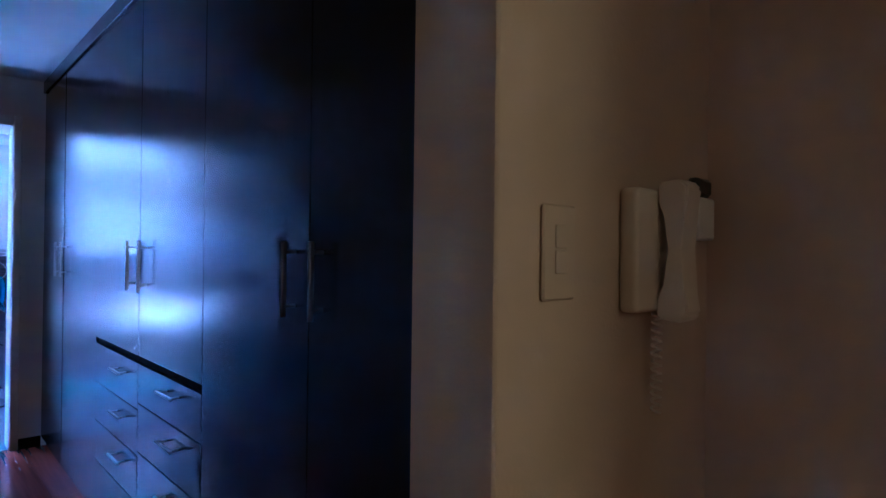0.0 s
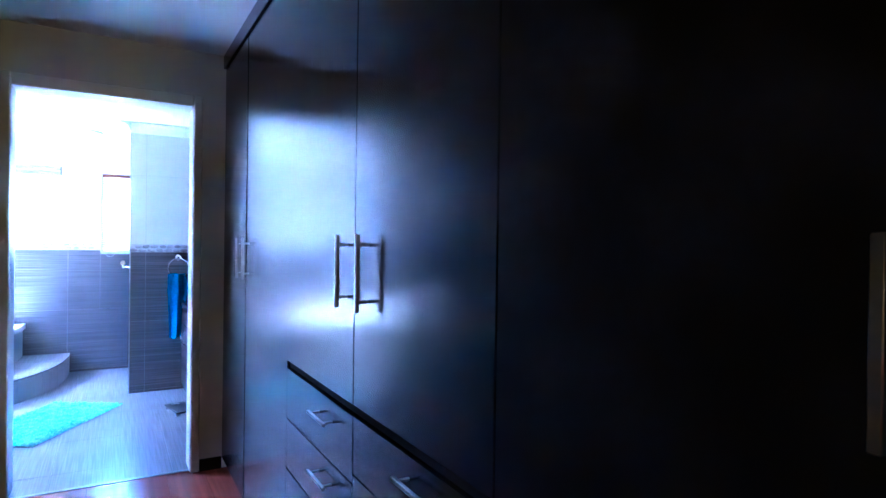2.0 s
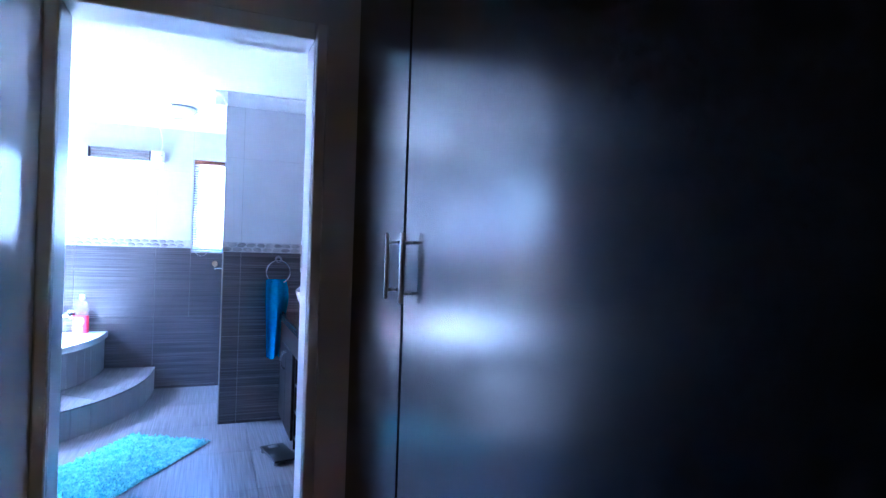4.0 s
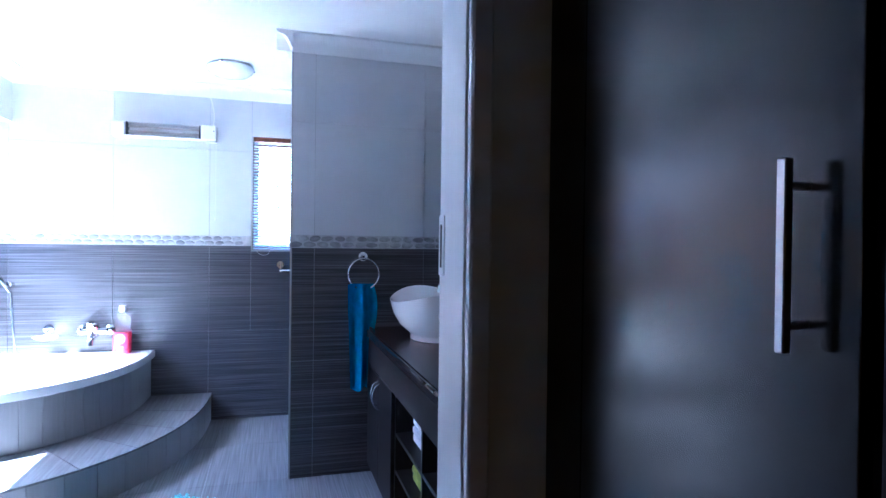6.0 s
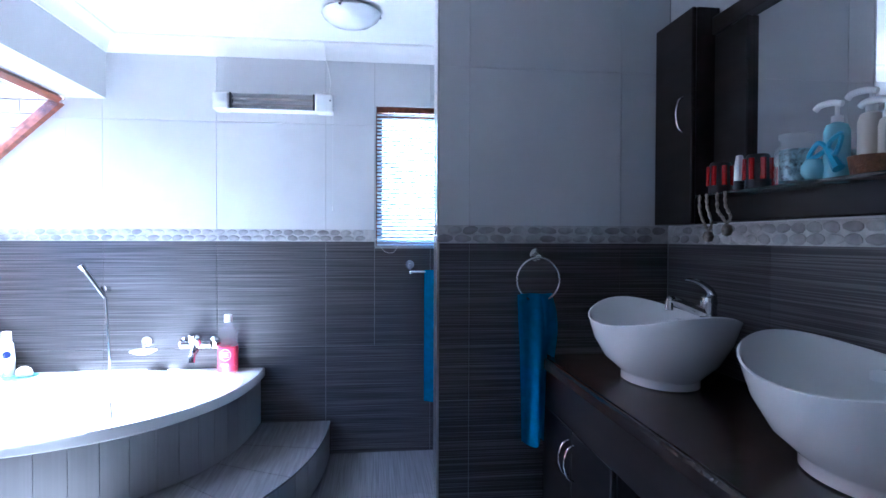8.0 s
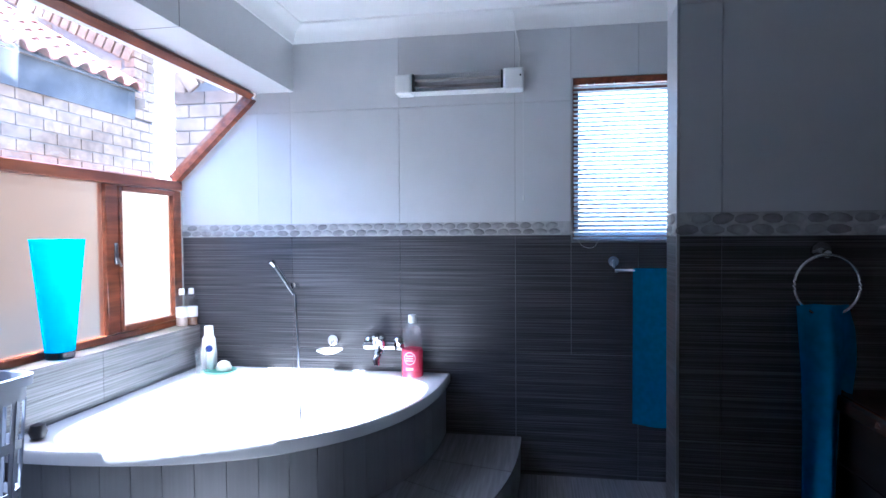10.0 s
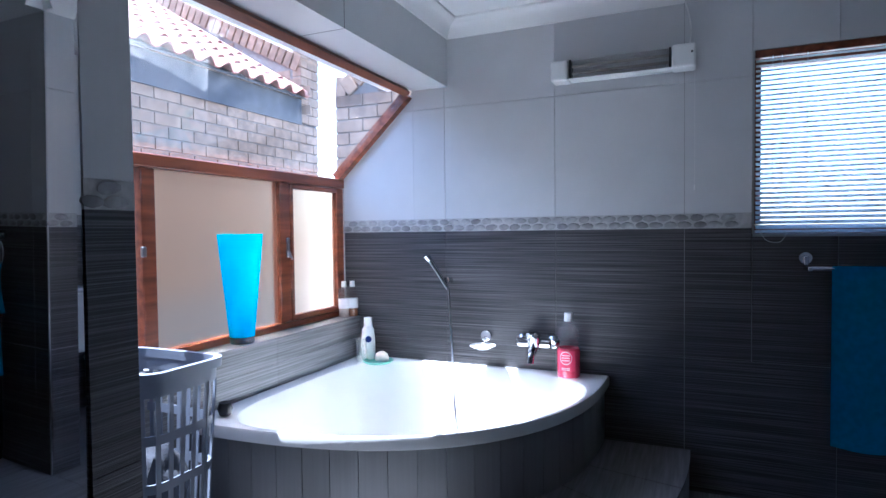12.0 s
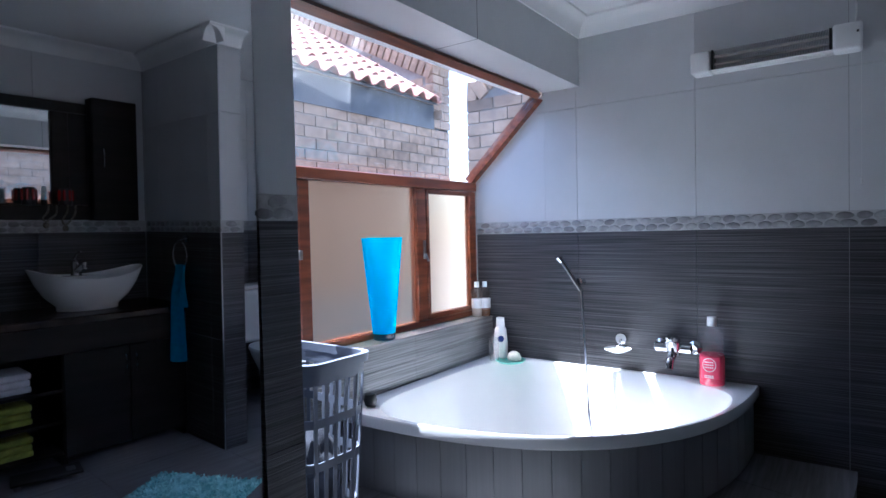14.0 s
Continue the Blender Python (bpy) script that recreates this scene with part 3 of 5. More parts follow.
# ---- corner bath and step ----
CX, CY = -0.298, YB - 0.001


def corner_line(a, n, count=48, t0=0.0, t1=1.0, squash=1.0):
    """The curved front of a corner shape of that side length."""
    out = []
    for i in range(count + 1):
        t = (t0 + (t1 - t0) * i / count) * math.pi / 2
        c, s = max(0, math.cos(t)), max(0, math.sin(t))
        out.append((CX + a * c ** (2 / n), CY - squash * a * s ** (2 / n)))
    return out


def even(line, step):
    """Points at even distance along a line."""
    pts = [Vector(p) for p in line]
    out, left = [pts[0]], step
    for a, b in zip(pts, pts[1:]):
        d = (b - a).length
        pos = 0
        while d - pos >= left:
            pos += left
            out.append(a + (b - a) * (pos / d))
            left = step
        left -= d - pos
    return out


bath = thing("corner_bath", "white acrylic corner bath set in a grey tiled surround", "bath", pose(0, 0, 0))
ZR = 0.508
SQ = 0.905
b = bmesh.new()
N = 64
def ring(scale_fn, z):
    vs = []
    for i in range(N):
        vs.append(b.verts.new((*scale_fn(i), z)))
    return vs
outer_line = []
for i in range(N):
    u = i / N * 4
    if u < 2:
        t = u / 2
        outer_line.append(corner_line(1.41, 2.62, 1, t, t, SQ)[0])
    elif u < 3:
        t = u - 2
        outer_line.append((CX, CY - SQ * 1.41 * (1 - t)))
    else:
        outer_line.append((CX + 1.41 * (u - 3), CY))
mid = Vector((CX + 0.66, CY - 0.61))
bowl = [mid + (Vector(p) - mid) * 0.965 for p in outer_line]
for _ in range(13):
    bowl = [(bowl[i - 1] + bowl[i] * 2 + bowl[(i + 1) % N]) / 4 for i in range(N)]


def inner(i, k):
    return tuple(mid + Vector((0.012, -0.012)) + (bowl[i] - mid) * k)


rings = [ring(lambda i: tuple(mid + (Vector(outer_line[i]) - mid) * 0.985), ZR - 0.05),
         ring(lambda i: outer_line[i], ZR - 0.045), ring(lambda i: outer_line[i], ZR - 0.008),
         ring(lambda i: tuple(mid + (Vector(outer_line[i]) - mid) * 0.993), ZR),
         ring(lambda i: inner(i, 1.0), ZR), ring(lambda i: inner(i, 0.975), ZR - 0.012), ring(lambda i: inner(i, 0.93), ZR - 0.12),
         ring(lambda i: inner(i, 0.85), ZR - 0.27), ring(lambda i: inner(i, 0.75), ZR - 0.37), ring(lambda i: inner(i, 0.5), ZR - 0.40)]
for r0, r1 in zip(rings, rings[1:]):
    for i in range(N):
        b.faces.new((r0[i], r0[(i + 1) % N], r1[(i + 1) % N], r1[i]))
b.faces.new(rings[-1])
part("tub", b, M_ACRYLIC, bath)
ledge = corner_line(1.375, 2.62, 40, squash=SQ)
b = prism(ledge + [(CX, CY)], 0.0, ZR - 0.41)
part("base", b, M_GROUT_D, bath)


def curved_tiles(owner, a, n, z0, z1, width, mat, thick=0.012, squash=1.0):
    pts = even(corner_line(a, n, 200, squash=squash), width)
    for p, q in zip(pts, pts[1:]):
        d = (q - p)
        nrm = Vector((d.y, -d.x)).normalized()
        if nrm.dot(p - Vector((CX, CY))) < 0:
            nrm = -nrm
        e = d.normalized() * 0.0012
        quad = [p + e, q - e, q - e - nrm * thick, p + e - nrm * thick]
        part("tile", prism([tuple(v) for v in quad], z0, z1), mat, owner)


surround = structure("bath_surround", prism(corner_line(1.375, 2.62, 60, squash=SQ) + corner_line(1.362, 2.62, 60, squash=SQ)[::-1], 0.1, ZR - 0.05), M_GROUT_D, "curved tiled front of the corner bath", "surround")
curved_tiles(surround, 1.386, 2.62, 0.197, ZR - 0.0505, 0.105, M_TILE_V, squash=SQ)
ZS = 0.195
step = structure("bath_step", prism(corner_line(1.755, 2.4, 60) + corner_line(1.345, 2.62, 60, squash=SQ)[::-1], 0.0, ZS - 0.011), M_GROUT_D, "curved grey tiled step round the corner bath", "step")
curved_tiles(step, 1.77, 2.4, 0.0, ZS - 0.0105, 0.15, M_TILE_V)
for k in range(8):
    o, i2 = corner_line(1.775, 2.4, 10, k / 8 + 0.0008, (k + 1) / 8 - 0.0008), corner_line(1.38, 2.62, 10, k / 8 + 0.0008, (k + 1) / 8 - 0.0008, SQ)
    part("tile", prism(o + i2[::-1], ZS - 0.01, ZS, bevel=0.002), M_TILE_S, step)

# window ledge behind the bath, tiled
sill = structure("window_sill_1", block(XW - 0.1, CX - 0.012, YP1 + 0.002, YB - 0.001, 0.0, 0.725), M_GROUT_D, "tiled ledge below the bay window", "sill")
for a, c in ((YP1 + 0.002, 6.70), (6.70, 7.30), (7.30, YB - 0.001)):
    part("tile", block(XW - 0.06, CX + 0.002, a + 0.001, c - 0.001, 0.726, 0.736), M_TILE_P, sill)
    part("tile", block(CX - 0.011, CX - 0.001, a + 0.001, c - 0.001, 0.616, 0.725), M_TILE_P, sill)
    part("tile", block(CX - 0.011, CX - 0.001, a + 0.001, c - 0.001, 0.46, 0.614), M_TILE_P, sill)

# ---- bay window ----
win = thing("window_1", "varnished timber bay window with a sloping glass top and frosted panes", "window", kind="structure")
F = 0.055
ZT0, ZT1 = 1.478, 1.532
y_posts = ((6.12, 6.17), (6.672, 6.735), (7.462, 7.54), (7.982, 8.033))
part("bottom_rail", block(XW - 0.03, XW + 0.02, 6.12, 8.033, 0.737, 0.77, 0.004), M_FRAME, win)
part("transom", block(XW - 0.035, XW + 0.03, 6.12, 8.033, ZT0, ZT1, 0.005), M_FRAME, win)
for a, c in y_posts:
    part("post", block(XW - 0.03, XW + 0.02, a, c, 0.771, ZT0 - 0.001, 0.004), M_FRAME, win)
sash = part("sash", block(XW - 0.012, XW + 0.024, 7.543, 7.565, 0.772, 1.475, 0.003), M_FRAME, win)
part("sash", block(XW - 0.012, XW + 0.024, 7.958, 7.981, 0.772, 1.475, 0.003), M_FRAME, win)
part("sash", block(XW - 0.012, XW + 0.024, 7.566, 7.957, 0.772, 0.80, 0.003), M_FRAME, win)
part("sash", block(XW - 0.012, XW + 0.024, 7.566, 7.957, 1.45, 1.475, 0.003), M_FRAME, win)
b = bmesh.new()
box(b, XW + 0.02, XW + 0.03, 7.505, 7.525, 1.10, 1.20, 0.003); rod(b, (XW + 0.03, 7.515, 1.13), (XW + 0.05, 7.515, 1.09), 0.006)
part("latch", b, M_STEEL, win)
part("latch", block(XW + 0.02, XW + 0.035, 6.66, 6.68, 1.14, 1.18, 0.003), M_STEEL, win)
panes = []
panes.append(part("pane", block(XW - 0.008, XW - 0.004, 6.736, 7.461, 0.77, ZT0), M_FROST, win, "frosted glass pane"))
panes.append(part("pane", block(XW - 0.004, XW + 0.0, 7.566, 7.957, 0.80, 1.45), M_FROST, win, "frosted glass pane"))
panes.append(part("pane", block(XW - 0.008, XW - 0.004, 6.171, 6.671, 0.77, ZT0), M_CLEAR, win, "clear glass pane"))
A, B2 = Vector((XW, 0, ZT1 + 0.004)), Vector((0.045, 0, 1.972))
dirn = (B2 - A).normalized()
nrm = Vector((-dirn.z, 0, dirn.x))
def slope_bar(y0, y1, s0, s1, t0, t1, name, mat):
    b = bmesh.new()
    vs = []
    for s in (s0, s1):
        for y in (y0, y1):
            for t in (t0, t1):
                p = A + dirn * s + nrm * t
                vs.append(b.verts.new((p.x, y, p.z)))
    bmesh.ops.convex_hull(b, input=vs)
    return part(name, b, mat, win)
L = (B2 - A).length
slope_bar(7.985, 8.033, 0, L, -0.02, 0.03, "rafter", M_FRAME)
slope_bar(6.112, 6.16, 0, L, -0.02, 0.03, "rafter", M_FRAME)
slope_bar(6.161, 7.984, L - 0.008, L + 0.026, -0.014, 0.02, "head_rail", M_FRAME)
panes.append(slope_bar(6.161, 7.984, 0.0, L - 0.009, 0.005, 0.009, "pane", M_PANE))
for p in panes[2:]:
    p.visible_shadow = False
structure("soffit_edge", block(-0.10, 0.0595, YP1, YB, 2.012, ZC + 0.1), M_CEIL, "plaster edge above the sloping glass", "trim")

# ---- back window with blind ----
w2 = thing("window_2", "timber window behind a white venetian blind", "window", kind="structure")
part("frame", block(WX0, WX1, 8.19, 8.235, WZ1 - 0.04, WZ1, 0.003), M_FRAME, w2)
part("frame", block(WX0, WX1, 8.19, 8.235, WZ0, WZ0 + 0.04, 0.003), M_FRAME, w2)
for a in (WX0, WX1 - 0.04):
    part("frame", block(a, a + 0.04, 8.19, 8.235, WZ0 + 0.041, WZ1 - 0.041, 0.003), M_FRAME, w2)
p = part("pane", block(WX0 + 0.04, WX1 - 0.04, 8.21, 8.214, WZ0 + 0.04, WZ1 - 0.04), M_CLEAR, w2)
p.visible_shadow = False
structure("window_reveal_2", block(WX0 - 0.004, WX1 + 0.004, YB - 0.003, YB + 0.16, WZ0 - 0.012, WZ0 - 0.0005), M_TRIM, "thin metal sill edge of the window", "trim")
for a in (WX0 - 0.008, WX1):
    structure("trim_window_2", block(a, a + 0.008, YB - 0.004, YB + 0.14, WZ0, WZ1), M_TRIM, "metal tile trim beside the window", "trim")
bl = thing("venetian_blind", "lowered white venetian blind with thin slats", "blind", pose(0, 0, 0))
part("head_rail", block(WX0 + 0.003, WX1 - 0.003, YB + 0.004, YB + 0.034, WZ1 - 0.034, WZ1 - 0.002, 0.002), M_FRAME, bl, "brown head rail")
part("bottom_rail", block(WX0 + 0.004, WX1 - 0.004, YB + 0.008, YB + 0.03, WZ0 + 0.004, WZ0 + 0.016, 0.002), M_SLAT, bl)
nsl = 35
for i in range(nsl):
    z = WZ0 + 0.03 + (WZ1 - WZ0 - 0.075) * i / (nsl - 1)
    b = bmesh.new()
    prof = [(-0.0115, -0.0085), (-0.004, -0.0015), (0.004, 0.0035), (0.0115, 0.0065)]
    vs = [[b.verts.new((x, YB + 0.019 + u, z + w)) for u, w in prof] for x in (WX0 + 0.006, WX1 - 0.006)]
    for k in range(3):
        b.faces.new((vs[0][k], vs[0][k + 1], vs[1][k + 1], vs[1][k]))
    bmesh.ops.solidify(b, geom=list(b.faces), thickness=0.0006)
    part("slat", b, M_SLAT, bl)
for x in (WX0 + 0.07, WX0 + 0.105, WX0 + 0.2, WX1 - 0.1):
    part("cord", rod(bmesh.new(), (x, YB + 0.002, WZ0 + (0.22 if x < WX0 + 0.15 else 0.0)), (x, YB + 0.002, WZ1 - 0.03), 0.001, 6), M_PLASTIC_W, bl)
b = sweep(curve_points([(WX0 + 0.02, YB - 0.004, WZ0 + 0.01), (WX0 + 0.05, YB - 0.006, WZ0 - 0.03), (WX0 + 0.10, YB - 0.006, WZ0 - 0.035), (WX0 + 0.13, YB - 0.004, WZ0 + 0.01)]), 0.0012, 6)
part("pull_loop", b, M_PLASTIC_W, bl)


# ---- bathroom: vanity ----
mirror = structure("mirror_panel_1", block(-0.005, 0, -1.03, -0.003, 0.003, ZC - 0.086), M_MIRROR_D, "tall smoked mirror panel covering the wall", "mirror")
mirror.matrix_world = pose(XM - 0.016, YP0, 0, 0, 0.78, -1.75)
ZV = 0.79
XV = 2.358
wt = thing("worktop", "dark polished stone worktop of the vanity", "worktop", pose(0, 0, 0))
part("slab", block(XV + 0.02, XR - 0.001, YD1 + 0.03, YS - 0.001, ZV - 0.025, ZV, 0.001), M_COUNTER, wt)
part("front_edge", block(XV, XV + 0.0196, YD1 + 0.03, YS - 0.001, ZV - 0.042, ZV, 0.007), M_COUNTER, wt)
van = thing("vanity_cabinet", "espresso wood vanity cabinet with doors and open shelves", "cabinet", pose(0, 0, 0))
XF = XV + 0.022
part("apron", block(XF, XF + 0.02, YD1 + 0.04, YS - 0.003, 0.60, ZV - 0.0405, 0.002), M_VAN, van)
part("back", block(XR - 0.03, XR - 0.002, YD1 + 0.04, YS - 0.003, 0.06, ZV - 0.0405), M_VAN, van)
for y in (YS - 0.021, 6.19, 5.72, 5.25, YD1 + 0.04):
    part("side_panel", block(XF + 0.021, XR - 0.031, y, y + 0.018, 0.0, ZV - 0.041, 0.001), M_VAN, van)
for y0, y1 in ((5.738, 6.189), (5.268, 5.719)):
    for z in (0.07, 0.235, 0.40):
        part("shelf", block(XF + 0.022, XR - 0.032, y0, y1, z, z + 0.016, 0.001), M_VAN, van)
for y0, y1, hy in ((6.52, YS - 0.004, 6.545), (6.192, 6.517, 6.49)):
    d = part("door", block(XF, XF + 0.018, y0 + 0.001, y1 - 0.001, 0.055, 0.597, 0.002), M_VAN, van)
    b = sweep(curve_points([(XF, hy, 0.56), (XF - 0.022, hy, 0.545), (XF - 0.034, hy, 0.50), (XF - 0.022, hy, 0.455), (XF, hy, 0.44)]), 0.0034, 8)
    part("handle", b, M_CHROME, d, "curved chrome bow handle")


def folded(name, label, x, y, z, mat, n=3, w=0.22, h=0.035):
    o = thing(name, label, "towel", pose(x, y, z), group="folded towels on the vanity shelves")
    for i in range(n):
        part("fold", block(-0.09 - 0.004 * (i % 2), 0.12, -w / 2, w / 2 - 0.006 * (i % 2), i * h, (i + 1) * h - 0.002, 0.012), mat, o)


folded("folded_towel", "white folded towels on the vanity shelf", XF + 0.16, 5.96, 0.417, M_TOWEL_W)
folded("folded_towel", "yellow-green folded towel on the vanity shelf", XF + 0.16, 5.96, 0.252, M_OLIVE)
folded("folded_towel", "yellow-green folded towel on the bottom shelf", XF + 0.16, 5.96, 0.087, M_OLIVE)
folded("folded_towel", "turquoise folded towel on the vanity shelf", XF + 0.16, 5.5, 0.252, M_TOWEL)
folded("folded_towel", "white folded towels on the vanity shelf", XF + 0.16, 5.5, 0.087, M_TOWEL_W)


def basin(m):
    o = thing("vessel_basin", "white glazed vessel basin with a curved rim on the vanity", "basin", m, group="vanity basins")
    seg = 48
    b = bmesh.new()
    def ring_at(rx, ry, z, wave):
        out = []
        for i in range(seg):
            a = 2 * math.pi * i / seg
            up = wave * (abs(math.sin(a)) ** 2.2)
            out.append(b.verts.new((rx * math.cos(a), ry * math.sin(a), z + up)))
        return out
    prof = [(0.085, 0.13, 0.0, 0), (0.1, 0.145, 0.004, 0), (0.1, 0.147, 0.026, 0), (0.105, 0.155, 0.034, 0), (0.15, 0.2, 0.075, 0.006), (0.178, 0.24, 0.13, 0.022),
            (0.19, 0.268, 0.178, 0.048), (0.192, 0.272, 0.186, 0.052), (0.188, 0.267, 0.188, 0.053), (0.183, 0.26, 0.182, 0.05),
            (0.168, 0.235, 0.13, 0.025), (0.13, 0.18, 0.075, 0.006), (0.06, 0.08, 0.048, 0), (0.02, 0.02, 0.045, 0)]
    rs = [ring_at(*p) for p in prof]
    for r0, r1 in zip(rs, rs[1:]):
        for i in range(seg):
            b.faces.new((r0[i], r0[(i + 1) % seg], r1[(i + 1) % seg], r1[i]))
    b.faces.new(rs[0][::-1]); b.faces.new(rs[-1])
    part("bowl", b, M_CERAMIC, o)
    b = prism([(0.10, -0.13), (0.188, -0.06), (0.192, 0.0), (0.188, 0.06), (0.10, 0.13), (0.125, 0.0)], 0.155, 0.18, bevel=0.006)
    part("tap_ledge", b, M_CERAMIC, o)
    # overflow hole as a solid black disc, its shade put into the colour
    b = bmesh.new()
    rod(b, (0.118, -0.075, 0.115), (0.128, -0.075, 0.118), 0.012, 14)
    part("overflow", b, M_PLASTIC_B, o, "small black disc painted for the shade in the overflow hole")
    return o


basin(pose(2.625, 6.40, ZV) @ Matrix.Diagonal((1.08, 1.07, 1, 1)))
basin(pose(2.65, 5.615, ZV) @ Matrix.Diagonal((1.08, 1.07, 1, 1)))


def tap(m):
    o = thing("basin_tap", "chrome single-lever basin mixer tap", "tap", m, group="basin taps")
    b = lathe([(0.0, 0), (0.027, 0), (0.027, 0.006), (0.023, 0.012), (0.022, 0.045), (0.024, 0.062), (0.022, 0.076), (0.012, 0.084), (0, 0.086)], 20)
    part("body", b, M_CHROME, o)
    b = sweep(curve_points([(-0.01, 0, 0.03), (-0.06, 0.0, 0.05), (-0.108, 0, 0.068), (-0.122, 0, 0.066)]), lambda t: 0.016 - 0.004 * t, 12)
    part("spout", b, M_CHROME, o)
    part("aerator", rod(bmesh.new(), (-0.117, 0, 0.074), (-0.12, 0, 0.042), 0.0115, 14), M_CHROME, o)
    b = sweep(curve_points([(0.014, 0, 0.076), (0.0, 0, 0.1), (-0.035, 0, 0.122), (-0.072, 0, 0.13)]), lambda t: 0.013 - 0.0095 * t, 10)
    part("lever", b, M_CHROME, o)
    return o


tap(pose(2.79, 6.40, ZV + 0.178) @ Matrix.Scale(1.12, 4))
tap(pose(2.812, 5.605, ZV + 0.178) @ Matrix.Scale(1.12, 4))

# ---- wall cabinet, framed mirror and shelf ----
wc = thing("wall_cabinet", "narrow espresso wood wall cabinet with a chrome bow handle", "cabinet", pose(0, 0, 0))
part("body", block(2.803, XR - 0.001, 6.505, 6.759, 1.292, 2.02, 0.002), M_VAN, wc)
d = part("door", block(2.785, 2.802, 6.505, 6.759, 1.292, 2.02, 0.003), M_VAN, wc)
b = sweep(curve_points([(2.785, 6.56, 1.73), (2.768, 6.56, 1.715), (2.76, 6.56, 1.67), (2.768, 6.56, 1.625), (2.785, 6.56, 1.61)]), 0.0034, 8)
part("handle", b, M_CHROME, d, "curved chrome bow handle")
wm = thing("vanity_mirror", "wide mirror in a dark espresso wood frame", "mirror", pose(0, 0, 0))
XMF = XR - 0.032
part("glass", block(XR - 0.012, XR - 0.008, YD1 + 0.1, 6.33, 1.39, 1.93), M_MIRROR, wm, "silvered mirror glass")
part("backing", block(XR - 0.0075, XR - 0.001, YD1 + 0.05, 6.504, 1.295, 1.985), M_VAN, wm)
part("frame_bottom", block(XMF, XR - 0.008, YD1 + 0.05, 6.504, 1.295, 1.385, 0.004), M_VAN, wm)
part("frame_top", block(XMF, XR - 0.008, YD1 + 0.05, 6.504, 1.925, 1.985, 0.004), M_VAN, wm)
part("frame_side", block(XMF, XR - 0.008, 6.312, 6.402, 1.386, 1.924, 0.004), M_VAN, wm)
part("frame_filler", block(XMF + 0.012, XR - 0.008, 6.4025, 6.504, 1.386, 1.924, 0.002), M_VAN, wm)
part("frame_side", block(XMF, XR - 0.008, YD1 + 0.05, YD1 + 0.12, 1.386, 1.924, 0.004), M_VAN, wm)
XS0 = 2.755
ZSH = 1.38
solo("glass_shelf", block(XS0, XMF - 0.001, 5.05, 6.43, ZSH - 0.008, ZSH, 0.001), M_SHELFGLASS, "green-edged glass shelf below the mirror", "shelf")


def pump_bottle(x, y, z, r, h, mat, label):
    o = thing("pump_bottle", label, "bottle", pose(x, y, z, 0, 0, -72))
    part("body", lathe([(0, 0), (r * 0.92, 0), (r, 0.006), (r, h * 0.72), (r * 0.8, h * 0.82), (r * 0.36, h * 0.86), (r * 0.36, h * 0.9), (0, h * 0.9)], 20), mat, o)
    part("collar", lathe([(0, h * 0.86), (r * 0.45, h * 0.86), (r * 0.45, h * 0.95), (r * 0.18, h * 0.97), (r * 0.18, h * 1.12), (0, h * 1.12)], 16), M_PLASTIC_W, o)
    part("pump", sweep(curve_points([(0.012, 0, h * 1.13), (-0.012, 0, h * 1.17), (-0.04, 0, h * 1.16), (-0.052, 0, h * 1.1)]), 0.0075, 10), M_PLASTIC_W, o, "white plastic pump head")
    return o


def green_vase(x, y, z, h):
    outer = [(0.024, 0), (0.027, 0.008), (0.0275, 0.03), (0.024, 0.062), (0.0165, 0.1), (0.0125, 0.13), (0.012, h - 0.03), (0.0145, h - 0.028), (0.0125, h - 0.02), (0.0155, h - 0.006), (0.0185, h)]
    b = lathe([(0, 0)] + outer + [(0.016, h)] + [(r - 0.0026, z) for r, z in outer[::-1][1:9]] + [(0.02, 0.012), (0, 0.011)], 36)
    for v in b.verts:
        if 0.006 < v.co.z < 0.12:
            k = 1 + 0.025 * math.sin(12 * math.atan2(v.co.y, v.co.x))
            v.co.x, v.co.y = v.co.x * k, v.co.y * k
    o = solo("glass_vase", b,
             M_GREENGLASS, "slender green glass bottle vase on the mirror shelf", "vase", pose(x, y, z), group="green vases on the shelf")
    return o


green_vase(2.80, 5.69, ZSH, 0.208)
green_vase(2.80, 5.574, ZSH, 0.172)
for y in (6.36, 6.18):
    o = thing("red_pot", "small red glass pot with a dark lid", "pot", pose(2.80, y, ZSH) @ Matrix.Scale(1.3, 4), group="red pots on the shelf")
    part("jar", lathe([(0, 0), (0.024, 0), (0.026, 0.004), (0.024, 0.07), (0.021, 0.075), (0, 0.075)], 20), M_PLASTIC_B, o)
    for k in range(7):
        a = 2 * math.pi * k / 7
        part("stripe", rod(bmesh.new(), (0.0255 * math.cos(a), 0.0255 * math.sin(a), 0.02), (0.0245 * math.cos(a), 0.0245 * math.sin(a), 0.066), 0.006, 6), M_RED, o)
o = thing("cosmetic_tube", "white cosmetic tube standing on a black cap", "tube", pose(2.79, 6.25, ZSH) @ Matrix.Scale(1.18, 4))
part("cap", lathe([(0, 0), (0.013, 0), (0.013, 0.025), (0, 0.025)], 16), M_PLASTIC_B, o)
part("tube", lathe([(0, 0.0255), (0.0125, 0.0255), (0.012, 0.06), (0.008, 0.088), (0, 0.09)], 16), M_PLASTIC_W, o)
o = thing("glass_jar", "ribbed clear blue glass jar", "jar", pose(2.80, 6.03, ZSH) @ Matrix.Scale(1.32, 4))
